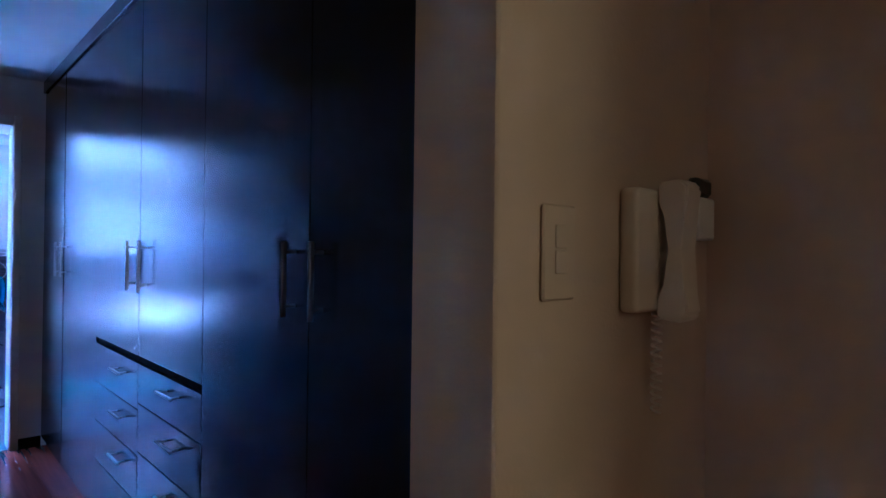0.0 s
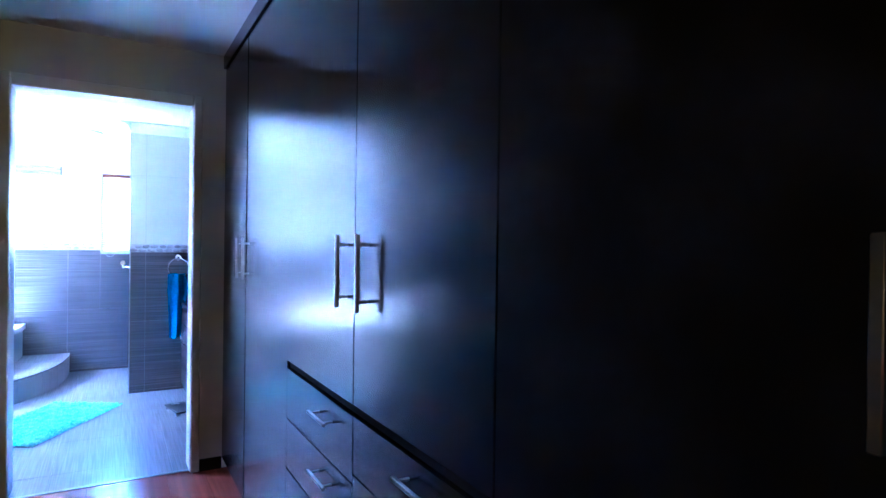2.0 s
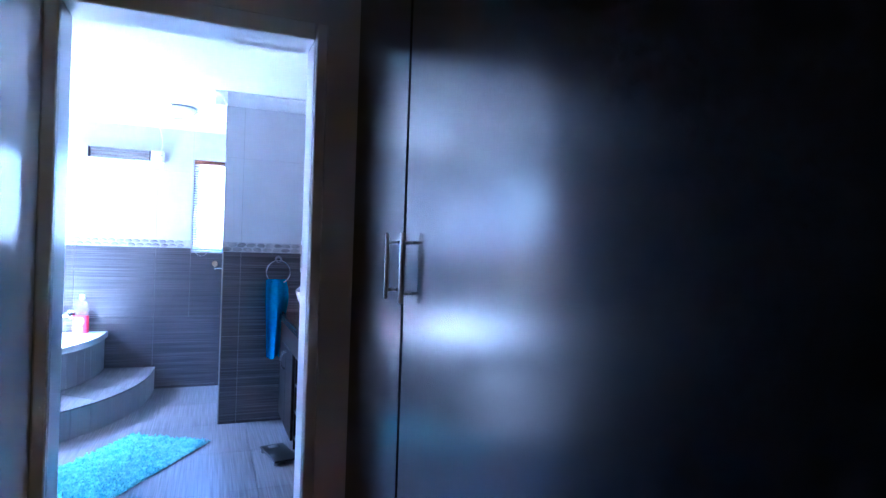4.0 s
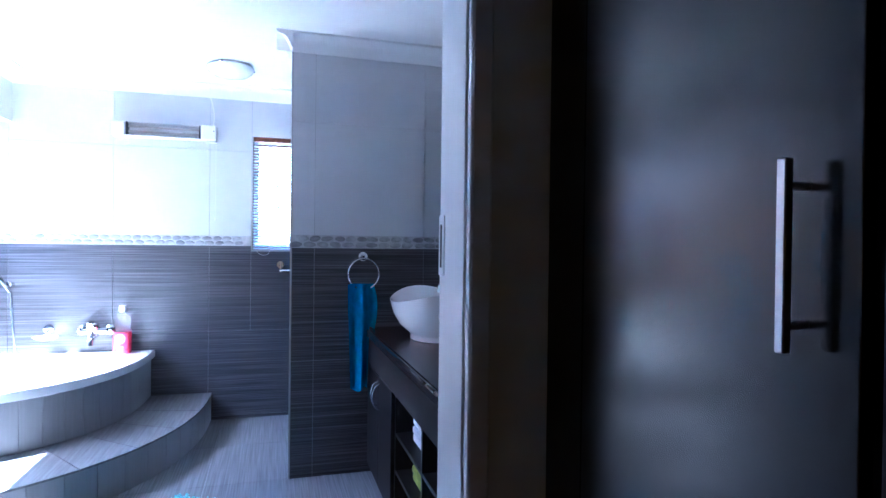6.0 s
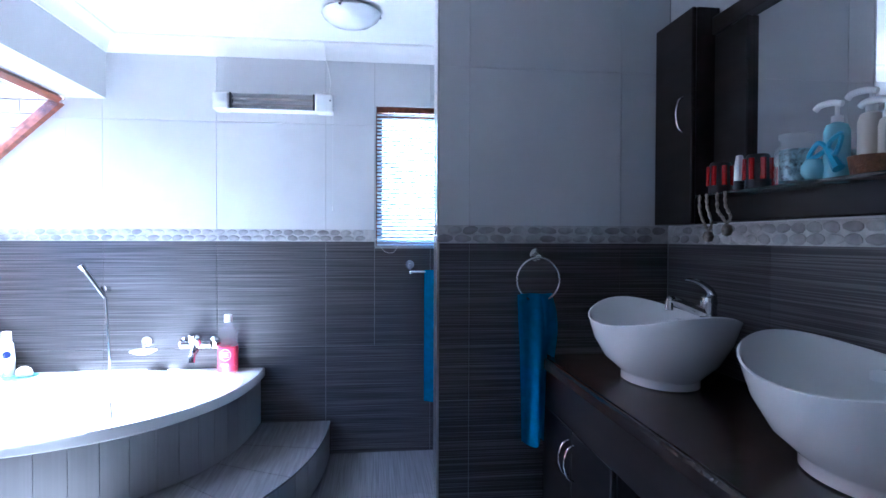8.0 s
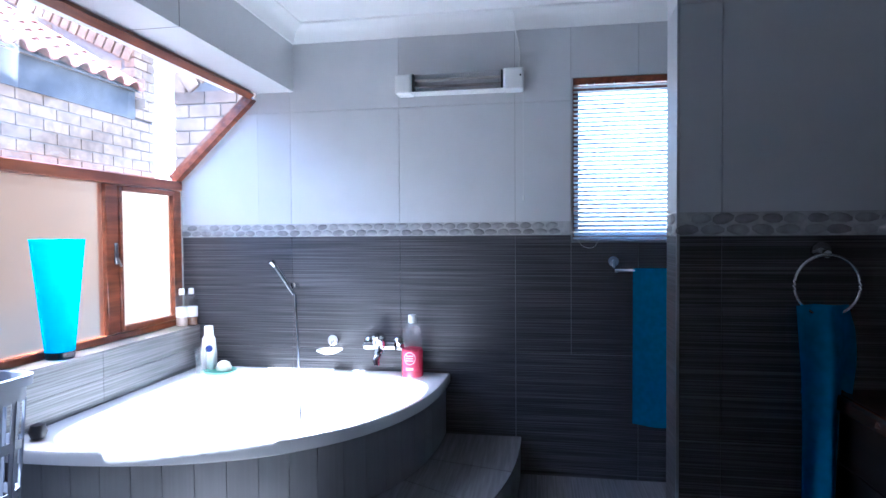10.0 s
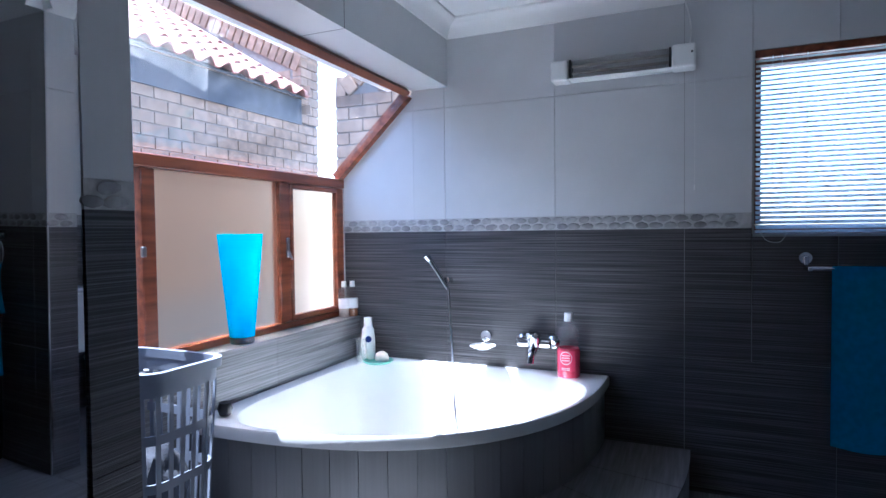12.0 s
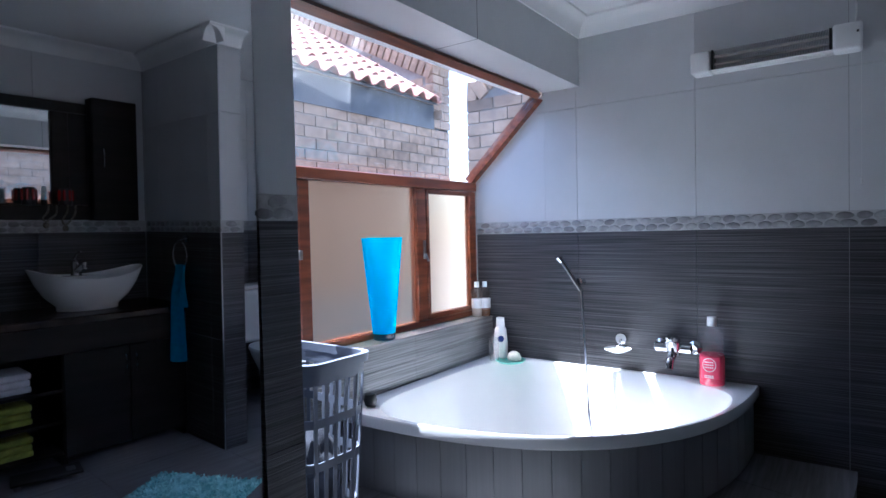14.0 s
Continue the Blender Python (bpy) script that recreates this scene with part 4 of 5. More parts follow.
prof = [(0, 0)] + [(0.036 + 0.003 * (k % 2), 0.004 + 0.007 * k) for k in range(10)] + [(0.026, 0.074), (0.026, 0.085), (0.031, 0.087), (0.031, 0.096), (0, 0.096)]
part("jar", lathe(prof, 24), M_CLEARPLASTIC, o)
part("filling", lathe([(0, 0.006), (0.03, 0.006), (0.03, 0.066), (0, 0.066)], 16), M_JAR, o)
pump_bottle(2.805, 5.905, ZSH, 0.028, 0.155, M_AQUA, "aqua pump bottle tied with a ribbon")
bow = bmesh.new()
for s in (-1, 1):
    sweep(curve_points([(2.775, 5.895, ZSH + 0.07), (2.765, 5.895 + s * 0.02, ZSH + 0.085), (2.765, 5.895 + s * 0.05, ZSH + 0.075 - s * 0.02), (2.768, 5.895 + s * 0.03, ZSH + 0.055), (2.775, 5.895, ZSH + 0.07)]), 0.006, 6, bm=bow)
rod(bow, (2.772, 5.895, ZSH + 0.07), (2.772, 5.86, ZSH + 0.02), 0.008, 8, 0.014)
solo("ribbon_bow", bow, M_RIBBON, "shiny aqua ribbon bow round the bottle", "ribbon")
solo("gift_ball", lathe([(0, 0), (0.018, 0.004), (0.028, 0.018), (0.028, 0.034), (0.018, 0.05), (0, 0.054)], 18), M_AQUA, "aqua bath sponge ball on the shelf", "sponge", pose(2.775, 5.94, ZSH))
o = solo("wicker_tray", lathe([(0, 0), (0.044, 0), (0.05, 0.04), (0.046, 0.04), (0.04, 0.005), (0, 0.005)], 24), M_WICKER, "small brown wicker tray holding bottles", "tray", pose(2.803, 5.798, ZSH))
pump_bottle(2.81, 5.815, ZSH + 0.006, 0.026, 0.156, M_BEIGE, "beige pump bottle in a wicker tray")
pump_bottle(2.80, 5.768, ZSH + 0.006, 0.014, 0.13, M_BEIGE, "small beige pump bottle in a wicker tray")
o = thing("teal_jug", "teal enamel jug with a dark handle", "jug", pose(2.785, 5.405, ZSH) @ Matrix.Diagonal((0.85, 0.85, 0.86, 1)))
part("body", lathe([(0, 0), (0.045, 0), (0.05, 0.02), (0.044, 0.14), (0.036, 0.2), (0.04, 0.22), (0, 0.22)], 24), M_TEAL, o)
part("handle", sweep(curve_points([(0, 0.036, 0.188), (0, 0.09, 0.192), (0, 0.15, 0.188), (0, 0.13, 0.175), (0, 0.1, 0.16), (0, 0.085, 0.11), (0, 0.047, 0.035)]), 0.0042, 8), M_PLASTIC_B, o)
for dy, drop in ((0.075, 0.09), (0.17, 0.075)):
    b = sweep(curve_points([(2.753, 6.47 - dy, ZSH), (2.751, 6.465 - dy, ZSH - 0.05), (2.751, 6.44 - dy, ZSH - drop), (2.75, 6.415 - dy, ZSH - drop * 1.25), (2.751, 6.40 - dy, ZSH - drop),
                            (2.751, 6.425 - dy, ZSH - 0.04), (2.753, 6.43 - dy, ZSH)]), lambda t: 0.003 + 0.003 * abs(math.sin(40 * t)), 6)
    o = thing("necklace", "beaded metal necklace hanging from the shelf edge", "necklace", group="necklaces on the shelf")
    part("chain", b, M_BRASS, o)
    part("pendant", lathe([(0, -0.02), (0.012, -0.014), (0.017, 0), (0.012, 0.014), (0, 0.02)], 12), M_BRASS, o).location = (2.75, 6.415 - dy, ZSH - drop * 1.25 - 0.02)


# ---- towels ----
def draped(bm, w, z0, z1, folds, depth, x0=0.0, taper=0.0, seg=28, rows=18, thick=0.006, gather=0.0):
    """A hanging cloth in the x-z plane, folded along z."""
    grid_v = []
    for j in range(rows + 1):
        t = j / rows
        row = []
        for i in range(seg + 1):
            u = i / seg - 0.5
            ww = w * (1 - taper * t) * (gather + (1 - gather) * min(1, t * 2.5 + 0.35) if gather else 1)
            x = x0 + u * ww
            y = -depth * math.sin(u * folds * 2 * math.pi + 1.3 * t) * (0.35 + 0.65 * t) - 0.01
            z = z1 + (z0 - z1) * t + 0.012 * math.sin(u * 7) * t
            row.append(bm.verts.new((x, y, z)))
        grid_v.append(row)
    fs = [bm.faces.new((grid_v[j][i], grid_v[j][i + 1], grid_v[j + 1][i + 1], grid_v[j + 1][i])) for j in range(rows) for i in range(seg)]
    bmesh.ops.solidify(bm, geom=fs, thickness=thick)
    return bm


def towel_ring(m, label):
    o = thing("towel_ring", label, "towel ring", m, group="towel rings")
    part("mount", rod(bmesh.new(), (0, 0, 0), (0, -0.012, 0), 0.025, 20), M_CHROME, o)
    part("arm", rod(bmesh.new(), (0, -0.01, 0), (0, -0.045, -0.008), 0.011, 14), M_CHROME, o)
    part("ring", sweep([(0.083 * math.sin(a), -0.045, -0.093 + 0.083 * math.cos(a)) for a in [2 * math.pi * i / 40 for i in range(40)]], 0.0048, 10, closed=True), M_CHROME, o)
    return o


towel_ring(pose(2.345, YS - 0.001, 1.178), "chrome towel ring on the dark tiled wall")
ht = thing("hand_towel", "turquoise hand towel hanging through a towel ring", "towel", pose(2.342, YS - 0.045, 0))
b = draped(bmesh.new(), 0.13, 0.475, 1.03, 1.3, 0.042, taper=0.3, gather=0.85)
for v in b.verts:
    v.co.y -= 0.03 * min(1.0, (1.03 - v.co.z) * 6)
    v.co.x -= 0.024 - 0.008 * (1.03 - v.co.z)
part("front_fold", b, M_TOWEL, ht)
b = draped(bmesh.new(), 0.16, 0.79, 1.033, 1.6, 0.03, gather=0.7, taper=0.15)
for v in b.verts:
    v.co.x += 0.006 * math.sin(v.co.z * 23)
part("back_fold", b, M_TOWEL, ht)
towel_ring(pose(2.352, YD1 + 0.001, 1.225, 0, 0, 180), "chrome towel ring beside the doorway")
ht = thing("hand_towel", "turquoise hand towel in the ring beside the doorway", "towel", pose(2.335, YD1 + 0.05, 0, 0, 0, 180))
part("front_fold", draped(bmesh.new(), 0.17, 0.54, 1.09, 2.0, 0.016, taper=0.1, gather=0.8), M_TOWEL, ht)
b = draped(bmesh.new(), 0.15, 0.64, 1.092, 1.4, 0.01, gather=0.8)
for v in b.verts:
    v.co.y += 0.022
part("back_fold", b, M_TOWEL, ht)
o = thing("towel_rail", "double chrome towel rail below the window", "towel rail", pose(0, 0, 0))
part("mount", rod(bmesh.new(), (1.93, YB, 1.09), (1.93, YB - 0.012, 1.09), 0.025, 20), M_CHROME, o)
part("mount", rod(bmesh.new(), (2.48, YB, 1.09), (2.48, YB - 0.012, 1.09), 0.025, 20), M_CHROME, o)
for x in (1.93, 2.48):
    part("arm", block(x - 0.009, x + 0.009, YB - 0.13, YB - 0.008, 1.04, 1.058, 0.003), M_CHROME, o)
    part("post", block(x - 0.009, x + 0.009, YB - 0.03, YB - 0.013, 1.0585, 1.1, 0.003), M_CHROME, o)
for y in (YB - 0.06, YB - 0.122):
    part("bar", rod(bmesh.new(), (1.925, y, 1.05), (2.485, y, 1.05), 0.007, 12), M_CHROME, o)
bt = thing("bath_towel", "turquoise bath towel folded over the rail", "towel", pose(2.215, YB - 0.122, 0))
part("front_fold", draped(bmesh.new(), 0.41, 0.50, 1.064, 1.4, 0.006, rows=16), M_TOWEL, bt).location.y = -0.012
part("back_fold", draped(bmesh.new(), 0.42, 0.32, 1.062, 1.2, 0.008, rows=20), M_TOWEL, bt).location.y = 0.008

# ---- bath mat, scale ----
b = bmesh.new()
r = random.Random(7)
ML, MW = 0.98, 0.54
bv = [b.verts.new((x, y, 0.004)) for x, y in ((-ML / 2, -MW / 2), (ML / 2, -MW / 2), (ML / 2, MW / 2), (-ML / 2, MW / 2))]
b.faces.new(bv)
for i in range(6500):
    x, y = r.uniform(-ML / 2, ML / 2), r.uniform(-MW / 2, MW / 2)
    a, ln, h = r.uniform(0, 6.28), r.uniform(0.012, 0.026), r.uniform(0.012, 0.026)
    dx, dy = math.cos(a) * ln, math.sin(a) * ln
    px, py = -math.sin(a) * 0.0045, math.cos(a) * 0.0045
    p0, p1 = (x + px, y + py, 0.004), (x - px, y - py, 0.004)
    q0, q1 = (x + dx * 0.5 + px, y + dy * 0.5 + py, h), (x + dx * 0.5 - px, y + dy * 0.5 - py, h)
    e = (x + dx, y + dy, h * 0.75)
    vs = [b.verts.new(c) for c in (p0, p1, q1, q0, e)]
    b.faces.new((vs[0], vs[1], vs[2], vs[3])); b.faces.new((vs[3], vs[2], vs[4]))
me = bpy.data.meshes.new("bath_mat")
b.to_mesh(me); b.free()
me.materials.append(M_MAT)
o = new("bath_mat", me)
o.matrix_world = pose(1.43, 6.19, 0.0, 0, 0, 59)
tagged(o, "turquoise shaggy bath mat on the grey floor", "bath mat")
o = thing("bathroom_scale", "dark bathroom scale with metal feet before the vanity", "scale", pose(2.30, 6.08, 0, 0, 0, 12))
part("plate", block(-0.07, 0.08, -0.15, 0.15, 0.022, 0.034, 0.004), M_PLASTIC_B, o)
part("display", block(-0.03, 0.03, 0.08, 0.12, 0.0345, 0.038, 0.002), M_STEEL, o)
for x in (-0.05, 0.06):
    for y in (-0.12, 0.12):
        part("foot", rod(bmesh.new(), (x, y, 0), (x, y, 0.0215), 0.018, 14), M_STEEL, o)

# ---- heater, ceiling lamp ----
o = thing("bathroom_heater", "white wall heater with quartz tubes and a chrome reflector", "heater", pose(0, 0, 0))
HX0, HX1, HZ = 0.852, 1.498, 1.992
part("back_plate", block(HX0 + 0.085, HX1 - 0.10, YB - 0.03, YB - 0.002, HZ - 0.05, HZ + 0.04, 0.003), M_PLASTIC_W, o)
part("lip", block(HX0 + 0.085, HX1 - 0.10, YB - 0.085, YB - 0.03, HZ - 0.047, HZ - 0.043, 0.001), M_PLASTIC_W, o)
b = bmesh.new()
pr = [(-0.082, -0.042), (-0.05, -0.038), (-0.036, -0.02), (-0.034, 0.01), (-0.045, 0.03), (-0.075, 0.042)]
vs = [[b.verts.new((x, YB + u, HZ + w)) for u, w in pr] for x in (HX0 + 0.087, HX1 - 0.102)]
fs = [b.faces.new((vs[0][k], vs[0][k + 1], vs[1][k + 1], vs[1][k])) for k in range(5)]
bmesh.ops.solidify(b, geom=fs, thickness=0.001)
part("reflector", b, material("satin_reflector", (0.8, 0.8, 0.8), 0.4, metal=0.6, vary=0.03), o)
for dz in (-0.016, 0.016):
    part("quartz_tube", rod(bmesh.new(), (HX0 + 0.087, YB - 0.058, HZ + dz), (HX1 - 0.102, YB - 0.058, HZ + dz), 0.0065, 12), M_QUARTZ, o)
for k in range(46):
    x = HX0 + 0.095 + k * 0.0094
    part("grille_wire", sweep([(x, YB - 0.08, HZ - 0.042), (x + 0.004, YB - 0.09, HZ - 0.015), (x + 0.008, YB - 0.088, HZ + 0.02), (x + 0.012, YB - 0.076, HZ + 0.042)], 0.0009, 4), M_STEEL, o)
part("end_cap", block(HX0, HX0 + 0.085, YB - 0.1, YB - 0.002, HZ - 0.055, HZ + 0.043, 0.014), M_PLASTIC_W, o)
cap = part("end_cap", block(HX1 - 0.10, HX1, YB - 0.1, YB - 0.002, HZ - 0.055, HZ + 0.05, 0.014), M_PLASTIC_W, o)
part("switch", block(HX1 - 0.02, HX1 - 0.012, YB - 0.1025, YB - 0.0995, HZ + 0.005, HZ + 0.014), M_PLASTIC_B, cap)
for x in (HX0 + 0.087, HX1 - 0.112):
    part("collar", block(x, x + 0.01, YB - 0.088, YB - 0.03, HZ - 0.044, HZ + 0.044, 0.002), M_PLASTIC_B, o)
part("cable", sweep(curve_points([(HX1 - 0.03, YB - 0.02, HZ + 0.045), (HX1 - 0.02, YB - 0.02, HZ + 0.12), (HX1 - 0.03, YB - 0.02, HZ + 0.2), (HX1 - 0.045, YB - 0.03, ZC - 0.085), (HX1 - 0.05, YB - 0.085, ZC - 0.002)]), 0.0035, 8), M_PLASTIC_W, o)
part("pull_cord", rod(bmesh.new(), (HX1 - 0.005, YB - 0.05, 1.42), (HX1 - 0.005, YB - 0.05, HZ - 0.05), 0.0008, 6), M_PLASTIC_W, o)
part("pull_knob", rod(bmesh.new(), (HX1 - 0.005, YB - 0.05, 1.395), (HX1 - 0.005, YB - 0.05, 1.42), 0.004, 8), M_PLASTIC_W, o)
o = thing("ceiling_light", "unlit white glass dome ceiling light with chrome clips", "ceiling light", pose(1.615, 7.5, ZC))
part("base", lathe([(0, 0), (0.12, 0), (0.12, -0.012), (0, -0.012)], 32), M_PLASTIC_W, o)
part("dome", lathe([(0.138, -0.0125), (0.142, -0.018), (0.13, -0.04), (0.1, -0.062), (0.05, -0.076), (0, -0.08)], 32), M_CERAMIC, o)
for k in range(3):
    a = 2 * math.pi * k / 3 + 0.2
    part("clip", rod(bmesh.new(), (0.125 * math.cos(a), 0.125 * math.sin(a), -0.002), (0.146 * math.cos(a), 0.146 * math.sin(a), -0.024), 0.007, 8), M_CHROME, o)

# ---- bath fittings ----
o = thing("bath_mixer", "chrome wall bath mixer tap with a spout", "tap", pose(0.755, YB, 0.655))
part("body", rod(bmesh.new(), (-0.08, -0.06, 0), (0.08, -0.06, 0), 0.024, 18), M_CHROME, o)
for x in (-0.075, 0.085):
    part("union", lathe([(0, 0), (0.033, 0), (0.033, 0.008), (0.02, 0.015), (0.02, 0.06), (0, 0.06)], 18), M_CHROME, o).matrix_local = pose(x, 0, 0, 90, 0, 0)
part("cartridge", lathe([(0.031, -0.03), (0.036, 0.0), (0.036, 0.035), (0.03, 0.052), (0.014, 0.062), (0, 0.064)], 24), M_CHROME, o).matrix_local = pose(0, -0.065, 0.005, 28, 0, 0)
part("lever", sweep(curve_points([(0, -0.085, 0.055), (-0.004, -0.115, 0.064), (-0.008, -0.155, 0.058)]), lambda t: 0.015 - 0.006 * t, 12), M_CHROME, o)
part("spout", sweep(curve_points([(0, -0.065, -0.01), (0.0, -0.1, -0.035), (0.0, -0.135, -0.05), (0.0, -0.145, -0.085)]), lambda t: 0.021 - 0.003 * t, 12), M_CHROME, o)
o = thing("soap_dish", "clear soap dish on a chrome wall mount", "soap dish", pose(0.482, YB, 0.668))
part("mount", rod(bmesh.new(), (0, 0, 0), (0, -0.02, 0), 0.028, 20), M_CHROME, o)
part("arm", rod(bmesh.new(), (0, -0.02, -0.005), (0, -0.055, -0.035), 0.006, 10), M_CHROME, o)
part("dish", lathe([(0, -0.06), (0.03, -0.06), (0.05, -0.052), (0.068, -0.042), (0.066, -0.039), (0.045, -0.048), (0, -0.053)], 28), M_PLASTIC_W, o).location = (0, -0.07, 0)
o = thing("hand_shower", "chrome hand shower in a wall bracket with a hose", "shower", pose(0, 0, 0))
part("bracket", rod(bmesh.new(), (0.275, YB, 0.955), (0.272, YB - 0.05, 0.962), 0.017, 16), M_CHROME, o)
part("handle", sweep([(0.283, YB - 0.058, 0.915), (0.255, YB - 0.07, 0.965), (0.225, YB - 0.082, 1.02), (0.195, YB - 0.095, 1.07)], lambda t: 0.011 + 0.004 * t, 12), M_CHROME, o)
part("head", rod(bmesh.new(), (0.195, YB - 0.095, 1.068), (0.18, YB - 0.108, 1.096), 0.016, 20, 0.021), M_CHROME, o)
part("hose", sweep(curve_points([(0.288, YB - 0.055, 0.92), (0.30, YB - 0.07, 0.78), (0.335, YB - 0.13, 0.6), (0.41, YB - 0.30, 0.44), (0.52, YB - 0.52, 0.32), (0.62, YB - 0.66, 0.2), (0.66, YB - 0.50, 0.125)], 10), 0.0065, 10), M_CHROME, o)


def bottle(name, label, m, prof, mat, cap, cap_mat, sx=1.0, fill=None, fill_mat=None):
    o = thing(name, label, "bottle", m)
    part("body", lathe(prof, 24, sx, 1.0 if sx == 1.0 else 0.62 * sx), mat, o)
    part("cap", lathe(cap, 18), cap_mat, o)
    if fill:
        part("contents", lathe(fill, 24, sx, 1.0 if sx == 1.0 else 0.62 * sx), fill_mat, o)
    return o


bp = bottle("bubble_bath_bottle", "large clear bottle half full of pink bubble bath", pose(0.93, YB - 0.085, ZR),
            [(0, 0), (0.052, 0), (0.056, 0.008), (0.056, 0.13), (0.048, 0.165), (0.05, 0.2), (0.045, 0.235), (0.02, 0.262), (0.018, 0.27), (0, 0.27)], M_CLEARPLASTIC,
            [(0, 0.271), (0.021, 0.271), (0.02, 0.312), (0.0, 0.312)], M_PLASTIC_W, 1.0,
            [(0, 0.003), (0.053, 0.003), (0.0545, 0.009), (0.0545, 0.13), (0.05, 0.142), (0, 0.142)], M_PINK)
lab = bmesh.new()
for k in range(10):
    a0, a1 = radians(-135 + 9 * k), radians(-126 + 9 * k)
    vs = [lab.verts.new((0.0572 * math.cos(a), 0.0572 * math.sin(a), z)) for a, z in ((a0, 0.035), (a1, 0.035), (a1, 0.135), (a0, 0.135))]
    lab.faces.new(vs)
lb = part("label", lab, M_LABEL_P, bp, "pink printed label")
for (zc, rr) in ((0.1, 0.03),):
    rg = sweep([(0.0582 * math.cos(radians(-92) + 0.5 * math.sin(t)), 0.0582 * math.sin(radians(-92) + 0.5 * math.sin(t)), zc + rr * math.cos(t)) for t in [2 * math.pi * i / 28 for i in range(28)]], 0.0016, 6, closed=True)
    part("label_ring", rg, M_LABEL_W, lb)
for zc in (0.112, 0.1, 0.088, 0.05, 0.043):
    bb = bmesh.new()
    for k in range(5):
        a0, a1 = radians(-112 + 8 * k), radians(-106 + 8 * k)
        vs = [bb.verts.new((0.0582 * math.cos(a), 0.0582 * math.sin(a), z)) for a, z in ((a0, zc - 0.002), (a1, zc - 0.002), (a1, zc + 0.003), (a0, zc + 0.003))]
        bb.faces.new(vs)
    part("label_text_bar", bb, M_LABEL_W, lb)
SILL = 0.7365
for x, y, mat, lab_t in ((-0.362, 7.965, M_CREAM, "small clear bottle of cream lotion on the sill"), (-0.328, 8.0, M_AMBER, "small clear bottle of amber gel on the sill")):
    o = bottle("toiletry_bottle", lab_t, pose(x, y, SILL), [(0, 0), (0.029, 0), (0.032, 0.006), (0.032, 0.14), (0.022, 0.165), (0.014, 0.172), (0, 0.172)], M_CLEARPLASTIC,
               [(0, 0.173), (0.015, 0.173), (0.014, 0.205), (0, 0.205)], M_PLASTIC_W, 1.0, [(0, 0.003), (0.03, 0.003), (0.03, 0.095), (0, 0.095)], mat)
    part("label", lathe([(0.0324, 0.05), (0.0326, 0.051), (0.0326, 0.105), (0.0324, 0.106)], 24), M_LABEL_W, o)
o = bottle("lotion_bottle", "white lotion bottle with a dark round badge", pose(-0.19, 7.94, ZR), [(0, 0), (0.036, 0), (0.038, 0.01), (0.04, 0.09), (0.033, 0.17), (0.024, 0.185), (0, 0.185)], M_PLASTIC_W,
           [(0, 0.186), (0.025, 0.186), (0.023, 0.235), (0, 0.24)], M_PLASTIC_W)
part("badge", rod(bmesh.new(), (0.02, -0.03, 0.12), (0.022, -0.0385, 0.12), 0.018, 18), M_NAVY, o)
solo("drinking_glass", lathe([(0, 0), (0.026, 0), (0.031, 0.13), (0.029, 0.13), (0.024, 0.006), (0, 0.006)], 20), M_CLEARPLASTIC, "clear plastic cup beside the lotion", "cup", pose(-0.19, 7.865, ZR))
solo("soap_tray", lathe([(0, 0), (0.07, 0), (0.085, 0.012), (0.082, 0.014), (0.068, 0.005), (0, 0.005)], 28), M_MINT, "flat mint green plastic tray on the bath rim", "tray", pose(-0.1, 7.89, ZR))
solo("shell_sponge", lathe([(0, 0), (0.038, 0.003), (0.043, 0.018), (0.034, 0.04), (0.016, 0.052), (0, 0.054)], 20, 1.0, 0.8), M_SHELL, "pale rounded sponge on the bath rim", "sponge", pose(-0.085, 7.905, ZR + 0.006))
solo("black_stopper", lathe([(0, -0.03), (0.022, -0.024), (0.03, 0), (0.022, 0.024), (0, 0.03)], 18), M_PLASTIC_B, "round black rubber plug on the bath rim", "plug", pose(-0.2, 6.86, ZR + 0.03))

# ---- vase, basket ----
v = thing("tall_vase", "tall tapered turquoise glass vase on the window sill", "vase", pose(-0.362, 7.14, SILL))
part("wall", lathe([(0.0545, 0.031), (0.056, 0.05), (0.097, 0.478), (0.098, 0.485), (0.094, 0.485), (0.093, 0.478), (0.052, 0.05), (0.05, 0.031)], 40), M_BLUEGLASS, v)
part("foot", lathe([(0, 0), (0.05, 0), (0.053, 0.006), (0.0545, 0.03), (0, 0.03)], 40), glass("deep_blue_glass", (0.02, 0.35, 0.8), 0.02, 1.5), v, "thick deep blue glass foot")
BX, BY, BW, BD, BH = -0.155, 6.455, 0.42, 0.30, 0.625
bk = thing("laundry_basket", "slatted grey-blue plastic laundry basket holding dark clothes", "basket", pose(BX, BY, ZS))


def round_rect(w, d, r, n=6):
    out = []
    for cx, cy, a0 in ((w / 2 - r, d / 2 - r, 0), (-w / 2 + r, d / 2 - r, 90), (-w / 2 + r, -d / 2 + r, 180), (w / 2 - r, -d / 2 + r, 270)):
        out += [(cx + r * math.cos(radians(a0 + 90 * k / n)), cy + r * math.sin(radians(a0 + 90 * k / n))) for k in range(n + 1)]
    return out


